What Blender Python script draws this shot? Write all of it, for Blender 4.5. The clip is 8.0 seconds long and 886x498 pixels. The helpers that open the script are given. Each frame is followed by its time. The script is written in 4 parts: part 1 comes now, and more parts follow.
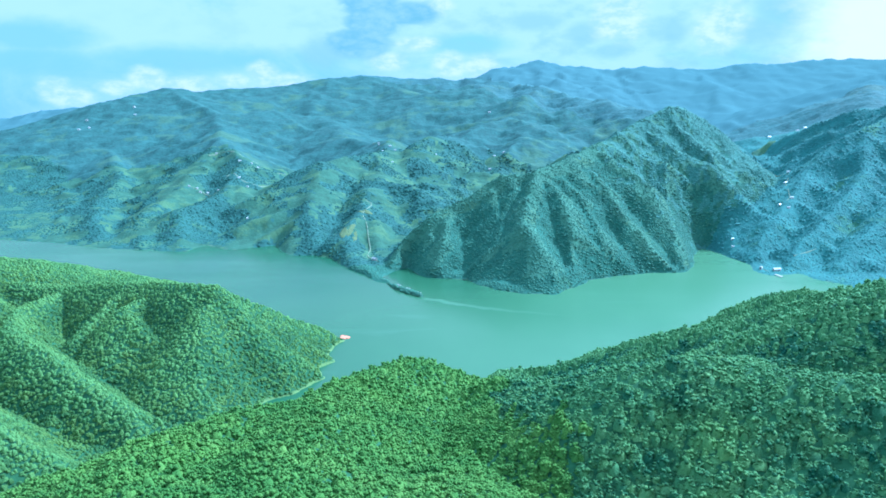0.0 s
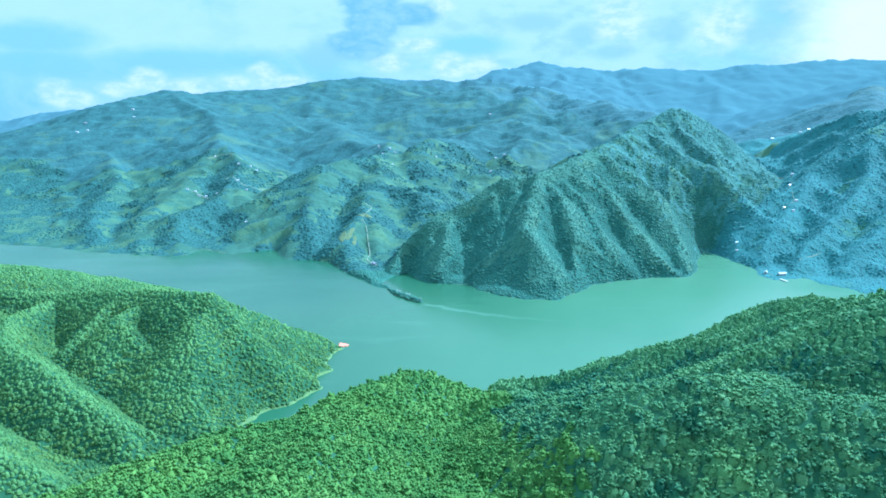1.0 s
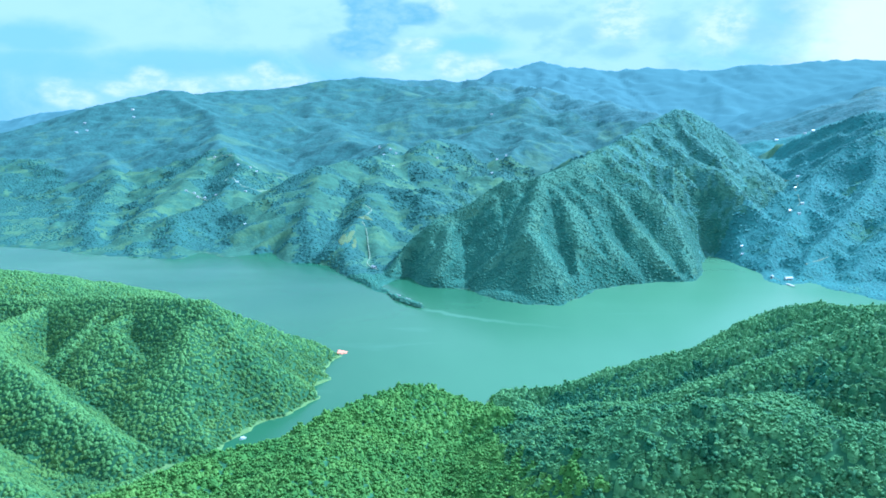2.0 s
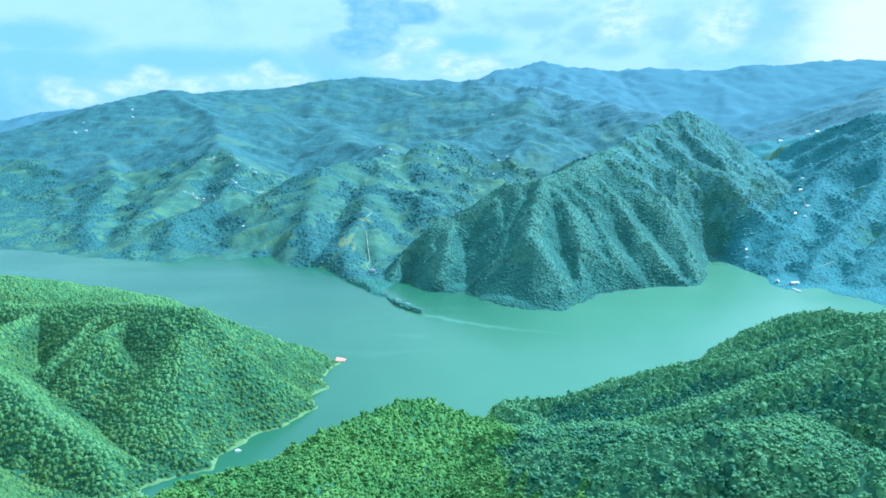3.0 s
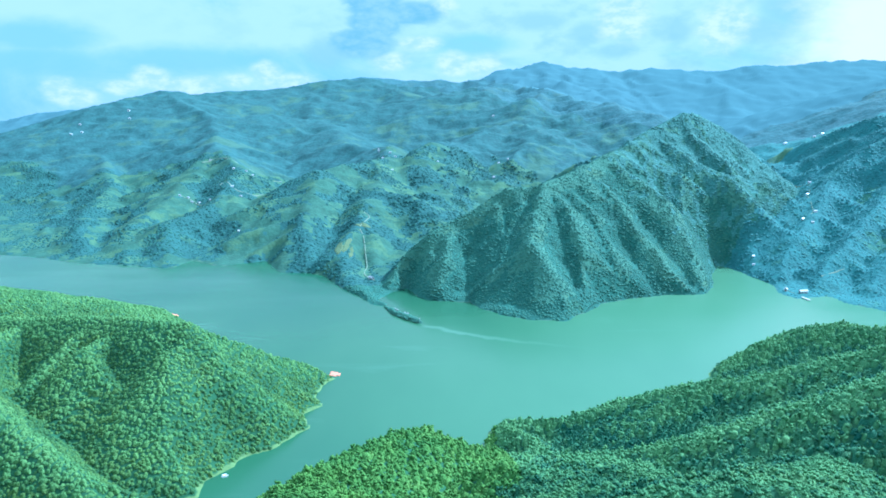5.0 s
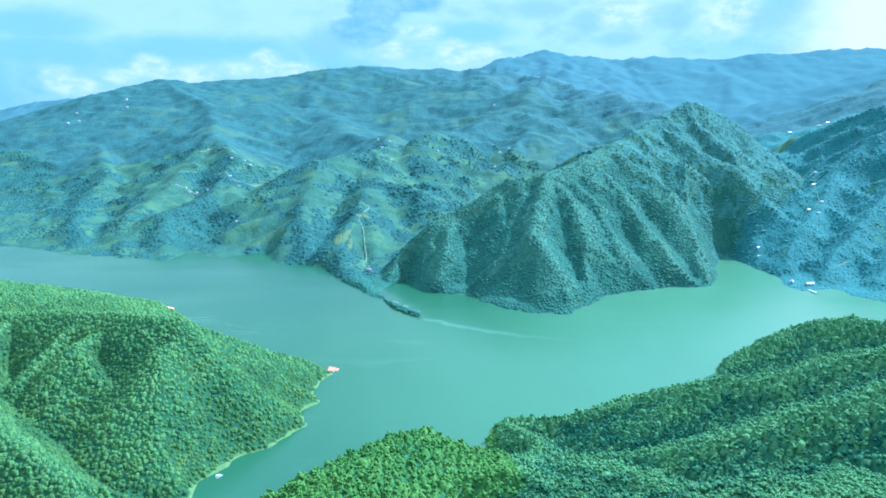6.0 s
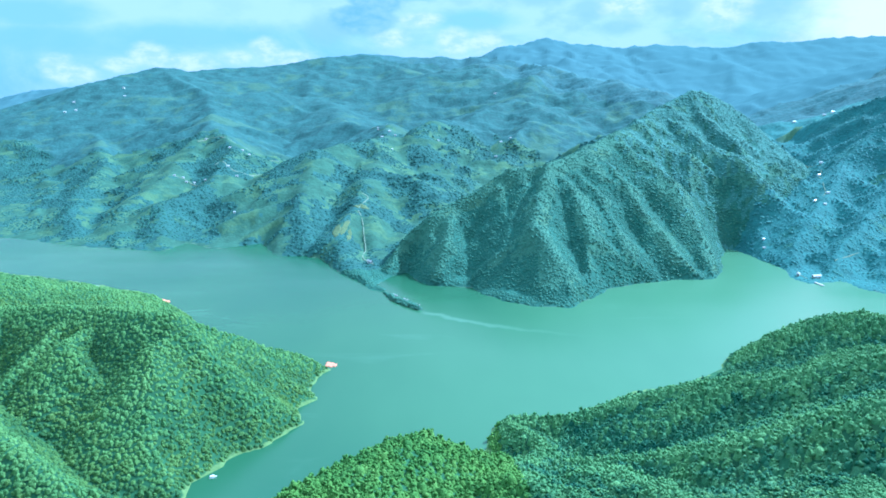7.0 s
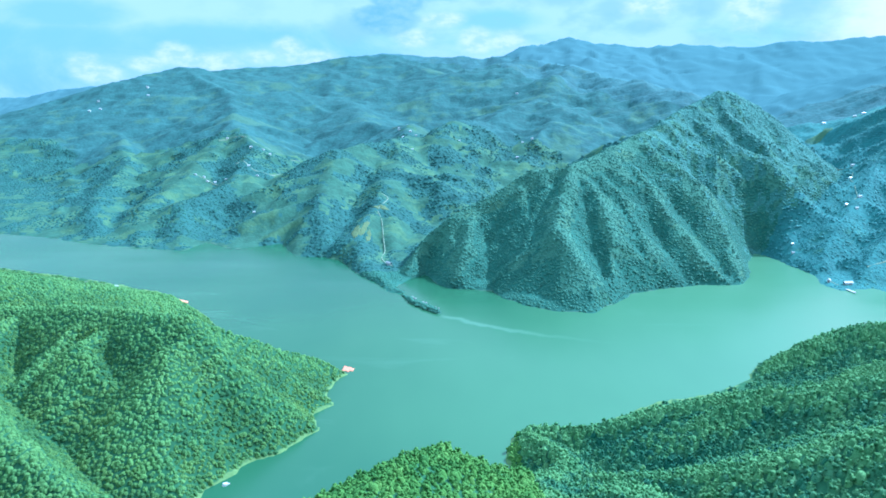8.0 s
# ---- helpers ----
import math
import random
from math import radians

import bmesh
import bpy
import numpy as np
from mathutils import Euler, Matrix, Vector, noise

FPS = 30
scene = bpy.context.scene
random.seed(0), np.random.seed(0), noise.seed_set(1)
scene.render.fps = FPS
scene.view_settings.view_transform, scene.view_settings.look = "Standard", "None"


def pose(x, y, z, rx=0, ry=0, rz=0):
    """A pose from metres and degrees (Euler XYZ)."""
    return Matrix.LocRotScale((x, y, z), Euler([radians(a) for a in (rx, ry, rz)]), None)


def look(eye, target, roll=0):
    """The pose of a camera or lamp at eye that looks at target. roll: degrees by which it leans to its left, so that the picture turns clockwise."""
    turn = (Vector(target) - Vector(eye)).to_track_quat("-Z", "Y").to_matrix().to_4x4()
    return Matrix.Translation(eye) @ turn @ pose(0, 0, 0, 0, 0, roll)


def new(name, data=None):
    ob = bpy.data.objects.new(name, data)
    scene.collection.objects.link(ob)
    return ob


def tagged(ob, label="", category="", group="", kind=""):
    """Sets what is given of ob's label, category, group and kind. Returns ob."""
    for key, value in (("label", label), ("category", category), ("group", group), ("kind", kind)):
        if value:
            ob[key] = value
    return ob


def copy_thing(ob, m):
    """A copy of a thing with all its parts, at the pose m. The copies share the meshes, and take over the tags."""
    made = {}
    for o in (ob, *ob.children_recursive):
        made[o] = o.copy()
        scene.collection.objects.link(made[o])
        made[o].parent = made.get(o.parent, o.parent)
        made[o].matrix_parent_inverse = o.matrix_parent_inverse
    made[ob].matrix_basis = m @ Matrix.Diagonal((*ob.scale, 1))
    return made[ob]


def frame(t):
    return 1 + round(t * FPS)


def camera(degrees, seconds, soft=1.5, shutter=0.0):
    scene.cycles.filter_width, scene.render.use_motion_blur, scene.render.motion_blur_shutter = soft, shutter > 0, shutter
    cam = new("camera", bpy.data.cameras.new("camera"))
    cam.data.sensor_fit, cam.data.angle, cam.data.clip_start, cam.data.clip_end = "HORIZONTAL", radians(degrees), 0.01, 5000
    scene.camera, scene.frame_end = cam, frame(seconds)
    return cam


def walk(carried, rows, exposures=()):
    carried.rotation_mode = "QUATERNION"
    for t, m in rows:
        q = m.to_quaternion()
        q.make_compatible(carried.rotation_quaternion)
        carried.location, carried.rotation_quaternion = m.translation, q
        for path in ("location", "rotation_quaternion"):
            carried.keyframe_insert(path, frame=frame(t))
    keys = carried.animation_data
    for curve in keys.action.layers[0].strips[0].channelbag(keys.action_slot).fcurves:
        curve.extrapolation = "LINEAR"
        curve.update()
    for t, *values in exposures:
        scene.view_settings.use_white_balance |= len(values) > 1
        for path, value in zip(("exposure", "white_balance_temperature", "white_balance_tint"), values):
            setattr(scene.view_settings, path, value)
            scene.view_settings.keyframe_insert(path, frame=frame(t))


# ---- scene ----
cam = camera(65.0, 8.0, 1.75)
PATH = [
    (0, (-0.51, -3.484, 301.214), (-0.56, -1.525, 300.818), -0.7),
    (0.5, (-0.628, 4.991, 302.721), (-0.679, 6.951, 302.326), -0.8),
    (1, (-0.363, 14.465, 304.16), (-0.415, 16.425, 303.767), -0.8),
    (1.5, (-0.046, 24.588, 305.737), (-0.1, 26.548, 305.344), -0.8),
    (3, (-0.194, 54.1, 311.728), (-0.252, 56.059, 311.332), -0.7),
    (3.5, (0.263, 63.18, 314.085), (0.212, 65.14, 313.69), -0.7),
    (4, (0.888, 71.145, 316.154), (0.833, 73.105, 315.761), -0.7),
    (4.5, (1.199, 79.864, 317.293), (1.141, 81.824, 316.9), -0.7),
    (6, (0.915, 109.26, 317.857), (0.854, 111.213, 317.43), -0.7),
    (6.5, (0.645, 120.16, 317.726), (0.583, 122.108, 317.276), -0.7),
    (7, (0.011, 129.868, 317.539), (-0.051, 131.814, 317.082), -0.7),
    (7.5, (0.121, 138.299, 317.665), (0.038, 140.244, 317.208), -0.6),
    (8, (-0.062, 147.143, 317.867), (-0.182, 149.086, 317.41), -0.6),
]
walk(cam, [(t, look(eye, target, roll)) for t, eye, target, roll in PATH], [(0.0, 0.89, 4090, 6), (8.0, 0.89, 4090, 6)])

# ---- light ----
SUN_AZ, SUN_EL = 60.0, 43.0  # degrees clockwise from the way ahead, and above the horizon


def sun_and_sky():
    a, e = radians(SUN_AZ), radians(SUN_EL)
    to_sun = Vector((math.sin(a) * math.cos(e), math.cos(a) * math.cos(e), math.sin(e)))
    lamp = bpy.data.lights.new("sun", "SUN")
    lamp.energy, lamp.angle, lamp.color = SUN_POWER, radians(1.2), (1.0, 0.95, 0.86)
    ob = new("sun", lamp)
    ob.rotation_euler = to_sun.to_track_quat("Z", "Y").to_euler()
    ob.location = to_sun * 3000

    world = bpy.data.worlds.new("world")
    scene.world = world
    world.use_nodes = True
    nt = world.node_tree
    nt.nodes.clear()
    N, L = nt.nodes.new, nt.links.new

    def math_node(op, a=None, b=None, c=None):
        n = N("ShaderNodeMath")
        n.operation = op
        for i, v in enumerate((a, b, c)):
            if v is None:
                continue
            if isinstance(v, (int, float)):
                n.inputs[i].default_value = v
            else:
                L(v, n.inputs[i])
        return n.outputs[0]

    def ramp_node(v, lo, hi, smooth=True):
        n = N("ShaderNodeMapRange")
        n.interpolation_type = "SMOOTHSTEP" if smooth else "LINEAR"
        L(v, n.inputs[0])
        n.inputs[1].default_value, n.inputs[2].default_value = lo, hi
        return n.outputs[0]

    def mix(f, a, b):
        n = N("ShaderNodeMix")
        n.data_type = "RGBA"
        for i, v in ((0, f), (6, a), (7, b)):
            if isinstance(v, tuple):
                n.inputs[i].default_value = (*v, 1)
            else:
                L(v, n.inputs[i])
        return n.outputs[2]

    sky = N("ShaderNodeTexSky")
    sky.sky_type, sky.sun_disc = "NISHITA", False
    sky.sun_elevation, sky.sun_rotation = e, a
    sky.air_density, sky.dust_density, sky.ozone_density = 1.0, 1.2, 1.5
    tc = N("ShaderNodeTexCoord")
    sep = N("ShaderNodeSeparateXYZ")
    L(tc.outputs["Generated"], sep.inputs[0])
    az = math_node("MULTIPLY", math_node("ARCTAN2", sep.outputs[0], sep.outputs[1]), 57.2958)
    el = math_node("MULTIPLY", math_node("ARCSINE", sep.outputs[2]), 57.2958)
    pos = N("ShaderNodeCombineXYZ")
    L(az, pos.inputs[0])
    L(math_node("MULTIPLY", el, 1.9), pos.inputs[1])

    def noise_node(scale, detail, rough, seed, warp=0.0):
        n = N("ShaderNodeTexNoise")
        n.inputs["Scale"].default_value, n.inputs["Detail"].default_value = scale, detail
        n.inputs["Roughness"].default_value, n.inputs["Distortion"].default_value = rough, warp
        off = N("ShaderNodeVectorMath")
        off.inputs[1].default_value = (seed, seed * 1.7, seed * 0.3)
        L(pos.outputs[0], off.inputs[0])
        L(off.outputs[0], n.inputs["Vector"])
        return n.outputs["Fac"]

    edge = noise_node(0.32, 6, 0.62, 11.0)
    fine = noise_node(1.1, 4, 0.6, 5.0)
    wob = math_node("ADD", math_node("MULTIPLY_ADD", edge, 2.6, -1.3), math_node("MULTIPLY_ADD", fine, 0.9, -0.45))

    def blob(a0, e0, ra, re, soft, torn=1.1):
        da = math_node("DIVIDE", math_node("SUBTRACT", az, a0), ra)
        de = math_node("DIVIDE", math_node("SUBTRACT", el, e0), re)
        d = math_node("SQRT", math_node("ADD", math_node("MULTIPLY", da, da), math_node("MULTIPLY", de, de)))
        d = math_node("ADD", d, math_node("MULTIPLY", wob, -torn))
        return math_node("SUBTRACT", 1.0, ramp_node(d, 1.0 - soft, 1.0 + soft))

    def patches(places, soft, torn):
        top = None
        for args in places:
            b = blob(*args, soft, torn)
            top = b if top is None else math_node("MAXIMUM", top, b)
        return top

    # a high thin sheet over most of the sky, with blue gaps torn in it
    sheet_noise = noise_node(0.07, 7, 0.6, 3.0, 0.6)
    toward = ramp_node(az, -34.0, 6.0, False)
    lifted = ramp_node(el, 3.6, 6.0)
    bias = math_node("ADD", math_node("MULTIPLY_ADD", toward, 0.20, -0.06), math_node("MULTIPLY", lifted, 0.22))
    sheet = ramp_node(math_node("ADD", sheet_noise, bias), 0.44, 0.70)
    sheet = math_node("MULTIPLY", sheet, math_node("MULTIPLY_ADD", patches(BLUE_GAPS, 0.55, 0.3), -0.85, 1.0))
    veil = N("ShaderNodeValue")
    veil.outputs[0].default_value = 0.85
    colour = mix(veil.outputs[0], sky.outputs[0], VEIL)
    colour = mix(sheet, colour, CLOUD_SHEET)
    # thin grey cloud and the shaded undersides in it
    mottle = ramp_node(noise_node(0.30, 5, 0.6, 23.0), 0.44, 0.70)
    colour = mix(math_node("MULTIPLY", math_node("MULTIPLY", mottle, toward), 0.7), colour, CLOUD_GREY)
    colour = mix(math_node("MULTIPLY", patches(THIN_GREY, 0.55, 0.55), 0.75), colour, CLOUD_GREY)
    # the sheet glares on the sun's side
    colour = mix(math_node("MULTIPLY", ramp_node(math_node("ADD", az, math_node("MULTIPLY", wob, 2.0)), 22.5, 28.5), 0.85), colour, GLARE)
    # white puffs along the far crest and among the grey
    shade = ramp_node(noise_node(0.75, 4, 0.6, 31.0), 0.35, 0.65)
    puff = mix(shade, CLOUD_SHADE, CLOUD_WHITE)
    colour = mix(math_node("MULTIPLY", patches(LOW_PUFFS, 0.5, 0.6), 0.9), colour, puff)
    # the heavy grey cloud
    belly = mix(ramp_node(math_node("ADD", math_node("MULTIPLY", edge, 0.6), math_node("MULTIPLY", fine, 0.4)), 0.38, 0.66), CLOUD_BELLY, CLOUD_GREY)
    colour = mix(math_node("MULTIPLY", patches(GREY_CLOUDS, 0.24, 0.45), 0.9), colour, belly)

    # an unseen bright sheet overhead, added to fill the shadows
    colour = mix(math_node("MULTIPLY", ramp_node(el, 15.0, 38.0), 0.75), colour, OVERHEAD_FILL)
    # an unseen glow in the thin cloud round the sun, added to soften shadows
    dot = N("ShaderNodeVectorMath")
    dot.operation = "DOT_PRODUCT"
    dot.inputs[1].default_value = to_sun
    L(tc.outputs["Generated"], dot.inputs[0])
    colour = mix(math_node("MULTIPLY", ramp_node(dot.outputs["Value"], 0.72, 1.0), 0.8), colour, AUREOLE_FILL)

    bg = N("ShaderNodeBackground")
    bg.inputs["Strength"].default_value = SKY_POWER
    L(colour, bg.inputs["Color"])
    out = N("ShaderNodeOutputWorld")
    L(bg.outputs[0], out.inputs["Surface"])


SUN_POWER, SKY_POWER = 4.6, 0.078
CLOUD_SHEET, CLOUD_WHITE, CLOUD_SHADE = (5.3, 6.0, 5.5), (7.0, 6.6, 5.8), (4.9, 5.6, 5.2)
AUREOLE_FILL, OVERHEAD_FILL, GLARE = (22.0, 21.5, 20.0), (10.0, 10.8, 11.0), (9.0, 7.5, 6.3)
CLOUD_BELLY, CLOUD_GREY, VEIL = (2.35, 3.95, 3.5), (3.7, 4.85, 4.3), (3.1, 4.9, 4.9)
# azimuth, elevation, half width, half height, in degrees
LOW_PUFFS = [
    (-30.0, 1.6, 1.0, 0.8), (-28.9, 1.1, 1.4, 0.6), (-25.9, 1.8, 1.2, 0.5), (-23.6, 2.4, 1.4, 0.8), (-21.4, 1.8, 2.4, 0.7), (-17.6, 2.3, 1.3, 0.5), (-15.4, 2.9, 1.1, 0.7), (-13.6, 2.2, 2.4, 0.6),
    (-5.6, 3.7, 1.4, 0.6), (-0.7, 3.4, 1.4, 1.0), (1.6, 3.2, 1.3, 0.8), (12.4, 6.6, 1.9, 1.6), (19.6, 5.8, 1.7, 1.6), (-1.6, 7.9, 1.3, 0.7), (-3.4, 5.0, 1.6, 0.5),
]
BLUE_GAPS = [(-30.8, 5.2, 3.8, 1.1), (-21.0, 3.8, 6.5, 1.0), (-31.0, 3.6, 4.0, 1.0), (0.6, 4.9, 3.2, 0.8), (24.6, 6.6, 2.2, 1.5)]
THIN_GREY = [(-10.6, 4.4, 1.7, 1.2), (12.0, 4.2, 1.3, 0.6), (16.4, 5.4, 0.9, 0.9), (9.8, 5.6, 1.4, 0.8), (22.3, 5.3, 2.2, 0.9), (24.0, 6.6, 1.8, 1.3), (6.0, 6.5, 2.2, 0.7)]
GREY_CLOUDS = [(-7.9, 5.2, 2.5, 1.2), (-6.9, 6.6, 2.2, 1.4), (-7.0, 8.2, 2.4, 1.6), (-4.0, 7.3, 2.6, 0.9)]
sun_and_sky()


# ---- materials ----
class Mat:
    """A node material with a few short-hands."""

    def __init__(self, name, rough=0.7, spec=0.2):
        self.m = bpy.data.materials.new(name)
        self.m.use_nodes = True
        self.nt = self.m.node_tree
        self.b = self.nt.nodes["Principled BSDF"]
        self.b.inputs["Roughness"].default_value = rough
        self.b.inputs["Specular IOR Level"].default_value = spec
        self.geo = self.nt.nodes.new("ShaderNodeNewGeometry")

    def node(self, kind):
        return self.nt.nodes.new(kind)

    def link(self, a, b):
        self.nt.links.new(a, b)

    def put(self, socket, v):
        if isinstance(v, tuple):
            socket.default_value = (*v, 1) if len(v) == 3 else v
        elif isinstance(v, (int, float)):
            socket.default_value = v
        else:
            self.link(v, socket)

    def noise(self, size, detail=3.0, rough=0.55, stretch=(1, 1, 1), seed=0.0, warp=0.0):
        """Noise with features of about size metres."""
        mp = self.node("ShaderNodeMapping")
        mp.inputs["Scale"].default_value = [s / size for s in stretch]
        mp.inputs["Location"].default_value = (seed, seed * 0.7, seed * 1.3)
        self.link(self.geo.outputs["Position"], mp.inputs["Vector"])
        n = self.node("ShaderNodeTexNoise")
        n.inputs["Scale"].default_value, n.inputs["Detail"].default_value = 1.0, detail
        n.inputs["Roughness"].default_value, n.inputs["Distortion"].default_value = rough, warp
        self.link(mp.outputs[0], n.inputs["Vector"])
        return n.outputs["Fac"]

    def cells(self, size, out="Distance", flat=True):
        mp = self.node("ShaderNodeMapping")
        mp.inputs["Scale"].default_value = (1 / size, 1 / size, 0.35 / size if flat else 1 / size)
        self.link(self.geo.outputs["Position"], mp.inputs["Vector"])
        v = self.node("ShaderNodeTexVoronoi")
        v.inputs["Scale"].default_value = 1.0
        self.link(mp.outputs[0], v.inputs["Vector"])
        return v.outputs[out]

    def math(self, op, a, b=0.0, c=0.0):
        n = self.node("ShaderNodeMath")
        n.operation = op
        for i, v in enumerate((a, b, c)):
            self.put(n.inputs[i], v)
        return n.outputs[0]

    def span(self, v, lo, hi, a=0.0, b=1.0):
        n = self.node("ShaderNodeMapRange")
        n.interpolation_type = "SMOOTHSTEP"
        for i, x in enumerate((v, lo, hi, a, b)):
            self.put(n.inputs[i], x)
        return n.outputs[0]

    def mix(self, f, a, b):
        n = self.node("ShaderNodeMix")
        n.data_type = "RGBA"
        self.put(n.inputs[0], f)
        self.put(n.inputs[6], a)
        self.put(n.inputs[7], b)
        return n.outputs[2]

    def ramp(self, v, stops):
        n = self.node("ShaderNodeValToRGB")
        els = n.color_ramp.elements
        els[0].position, els[0].color = stops[0][0], (*stops[0][1], 1)
        els[1].position, els[1].color = stops[-1][0], (*stops[-1][1], 1)
        for p, c in stops[1:-1]:
            e = els.new(p)
            e.color = (*c, 1)
        self.link(v, n.inputs[0])
        return n.outputs[0]

    def bump(self, v, dist, strength=1.0):
        n = self.node("ShaderNodeBump")
        n.inputs["Strength"].default_value, n.inputs["Distance"].default_value = strength, dist
        self.link(v, n.inputs["Height"])
        self.link(n.outputs[0], self.b.inputs["Normal"])
        return n

    def base(self, v):
        self.put(self.b.inputs["Base Color"], v)
        return self.m


def leaf_material(name, dark, mid, light, accent, patch=60.0, relief=0.7, grain=0.8, gaps=0.35):
    """Foliage whose green changes from clump to clump, from tree to tree and over stretches of the slope."""
    m = Mat(name, 0.75, 0.08)
    stand = m.span(m.noise(38.0, 3, 0.6, seed=8.0), 0.3, 0.7)
    per = m.math("ADD", m.math("MULTIPLY", m.geo.outputs["Random Per Island"], 0.35), m.math("ADD", m.math("MULTIPLY", m.noise(14.0, 2), 0.3), m.math("MULTIPLY", stand, 0.35)))
    col = m.ramp(per, [(0.15, dark), (0.5, mid), (0.85, light)])
    col = m.mix(m.span(m.noise(patch, 4, 0.6, seed=4.0), 0.5, 0.72, 0.0, 0.75), col, accent)
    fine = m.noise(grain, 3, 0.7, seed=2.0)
    # dips of the bump painted darker, as shade between the leaves
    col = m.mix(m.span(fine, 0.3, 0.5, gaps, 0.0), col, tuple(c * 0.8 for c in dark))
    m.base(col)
    m.bump(fine, relief)
    return m.m


def soil_material(name, dark, light, size=3.0):
    m = Mat(name, 0.95, 0.1)
    n = m.noise(size, 6, 0.65)
    m.base(m.mix(n, dark, light))
    m.bump(n, 0.5)
    return m.m


def forest_floor(name, green, field, bare, field_lo, field_hi, patch, cell, bank=0.6):
    """Ground of a wooded slope: undergrowth between the trees, clearings, and a bare drawdown band at the water."""
    m = Mat(name, 0.9, 0.1)
    crowns = m.cells(cell)
    grain = m.span(m.noise(cell * 1.3, 3, 0.6), 0.32, 0.68)
    stand = m.span(m.noise(cell * 5.0, 4, 0.62, seed=6.0), 0.34, 0.66)
    shade = m.math("ADD", m.math("MULTIPLY", grain, 0.45), m.math("MULTIPLY", stand, 0.55))
    under = m.mix(shade, tuple(c * 0.78 for c in green), tuple(c * 1.25 for c in green))
    clear = m.math("ADD", m.math("MULTIPLY", m.noise(patch, 5, 0.6, seed=9.0), 0.8), m.math("MULTIPLY", m.noise(patch * 0.16, 3, seed=2.0), 0.2))
    col = m.mix(m.span(clear, field_lo, field_hi), under, m.mix(m.noise(cell, 3), field, tuple(c * 0.7 for c in field)))
    z = m.node("ShaderNodeSeparateXYZ")
    m.link(m.geo.outputs["Position"], z.inputs[0])
    level = m.math("ADD", z.outputs[2], m.math("MULTIPLY_ADD", m.noise(24.0, 4), 9.0, -4.0))
    col = m.mix(m.span(level, bank - 1.2, bank, 1.0, 0.0), col, m.mix(m.noise(5.0, 4), bare, tuple(c * 0.6 for c in bare)))
    m.base(col)
    m.bump(m.math("SUBTRACT", 1.0, crowns), cell * 0.3, 0.35)
    return m.m


def water_material():
    m = Mat("lake_water", 0.13, 0.3)
    n = m.noise(260.0, 4, 0.5, (1, 0.45, 1), 3.0)
    col = m.mix(m.span(n, 0.3, 0.7), WATER_DEEP, WATER_SILT)
    p = m.node("ShaderNodeSeparateXYZ")
    m.link(m.geo.outputs["Position"], p.inputs[0])
    # paler towards +x: the bright sky's reflection put into the base colour
    col = m.mix(m.span(m.math("ADD", p.outputs[0], m.math("MULTIPLY", n, 300.0)), -50.0, 520.0, 0.0, 0.8), col, WATER_SKY_GLARE)
    streak = m.span(m.noise(90.0, 5, 0.62, (0.35, 1.5, 1), 7.0, 0.8), 0.58, 0.8, 0.0, 0.22)
    col = m.mix(streak, col, WATER_FOAM)
    # the pale silt trail that drifts off the islet's point
    dx, dy = m.math("SUBTRACT", p.outputs[0], -58.0), m.math("SUBTRACT", p.outputs[1], 1086.0)
    along = m.math("ADD", m.math("MULTIPLY", dx, 0.78), m.math("MULTIPLY", dy, -0.63))
    across = m.math("ADD", m.math("MULTIPLY", dx, 0.63), m.math("MULTIPLY", dy, 0.78))
    across = m.math("SUBTRACT", across, m.math("MULTIPLY", m.math("POWER", m.math("MAXIMUM", along, 0.0), 2.0), 0.0011))
    across = m.math("ADD", across, m.math("MULTIPLY_ADD", m.noise(40.0, 4), 24.0, -12.0))
    band = m.math("MULTIPLY", m.span(m.math("ABSOLUTE", across), 1.0, 9.0, 1.0, 0.0), m.math("MULTIPLY", m.span(along, -8.0, 10.0), m.span(along, 60.0, 260.0, 1.0, 0.0)))
    m.base(m.mix(m.math("MULTIPLY", band, 0.6), col, WATER_FOAM))
    m.bump(m.noise(2.2, 3, 0.6, (1, 1.6, 1)), 0.05, 0.6)
    m.put(m.b.inputs["Roughness"], m.span(m.noise(140.0, 4, 0.6, (0.5, 1.3, 1), 1.0), 0.35, 0.65, 0.16, 0.24))
    return m.m


def distant_haze_material():
    m = Mat("distant_range_haze", 0.95, 0.0)
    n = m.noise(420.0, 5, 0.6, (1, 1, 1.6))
    # haze painted as a pale blue-green base and a faint blue glow
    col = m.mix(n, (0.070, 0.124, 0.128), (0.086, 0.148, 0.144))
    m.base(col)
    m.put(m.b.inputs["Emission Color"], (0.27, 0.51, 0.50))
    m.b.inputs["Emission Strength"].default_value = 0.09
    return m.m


# water colour lifted by painted sky glare
WATER_SKY_GLARE = (0.108, 0.212, 0.106)
WATER_DEEP, WATER_SILT, WATER_FOAM = (0.032, 0.094, 0.044), (0.047, 0.116, 0.050), (0.13, 0.23, 0.14)
# yellow-green of the spur, brightened as if in full sun
LEAF_SPUR = leaf_material("sunlit_broadleaf_canopy", (0.050, 0.126, 0.027), (0.096, 0.198, 0.038), (0.154, 0.270, 0.055), (0.131, 0.247, 0.040))
# scrub of the crests, its green also lightened for sunlit tops
LEAF_SCRUB = leaf_material("lit_crest_scrub", (0.072, 0.155, 0.048), (0.106, 0.206, 0.059), (0.148, 0.260, 0.074), (0.133, 0.238, 0.059), relief=0.9, grain=1.2, gaps=0.4)
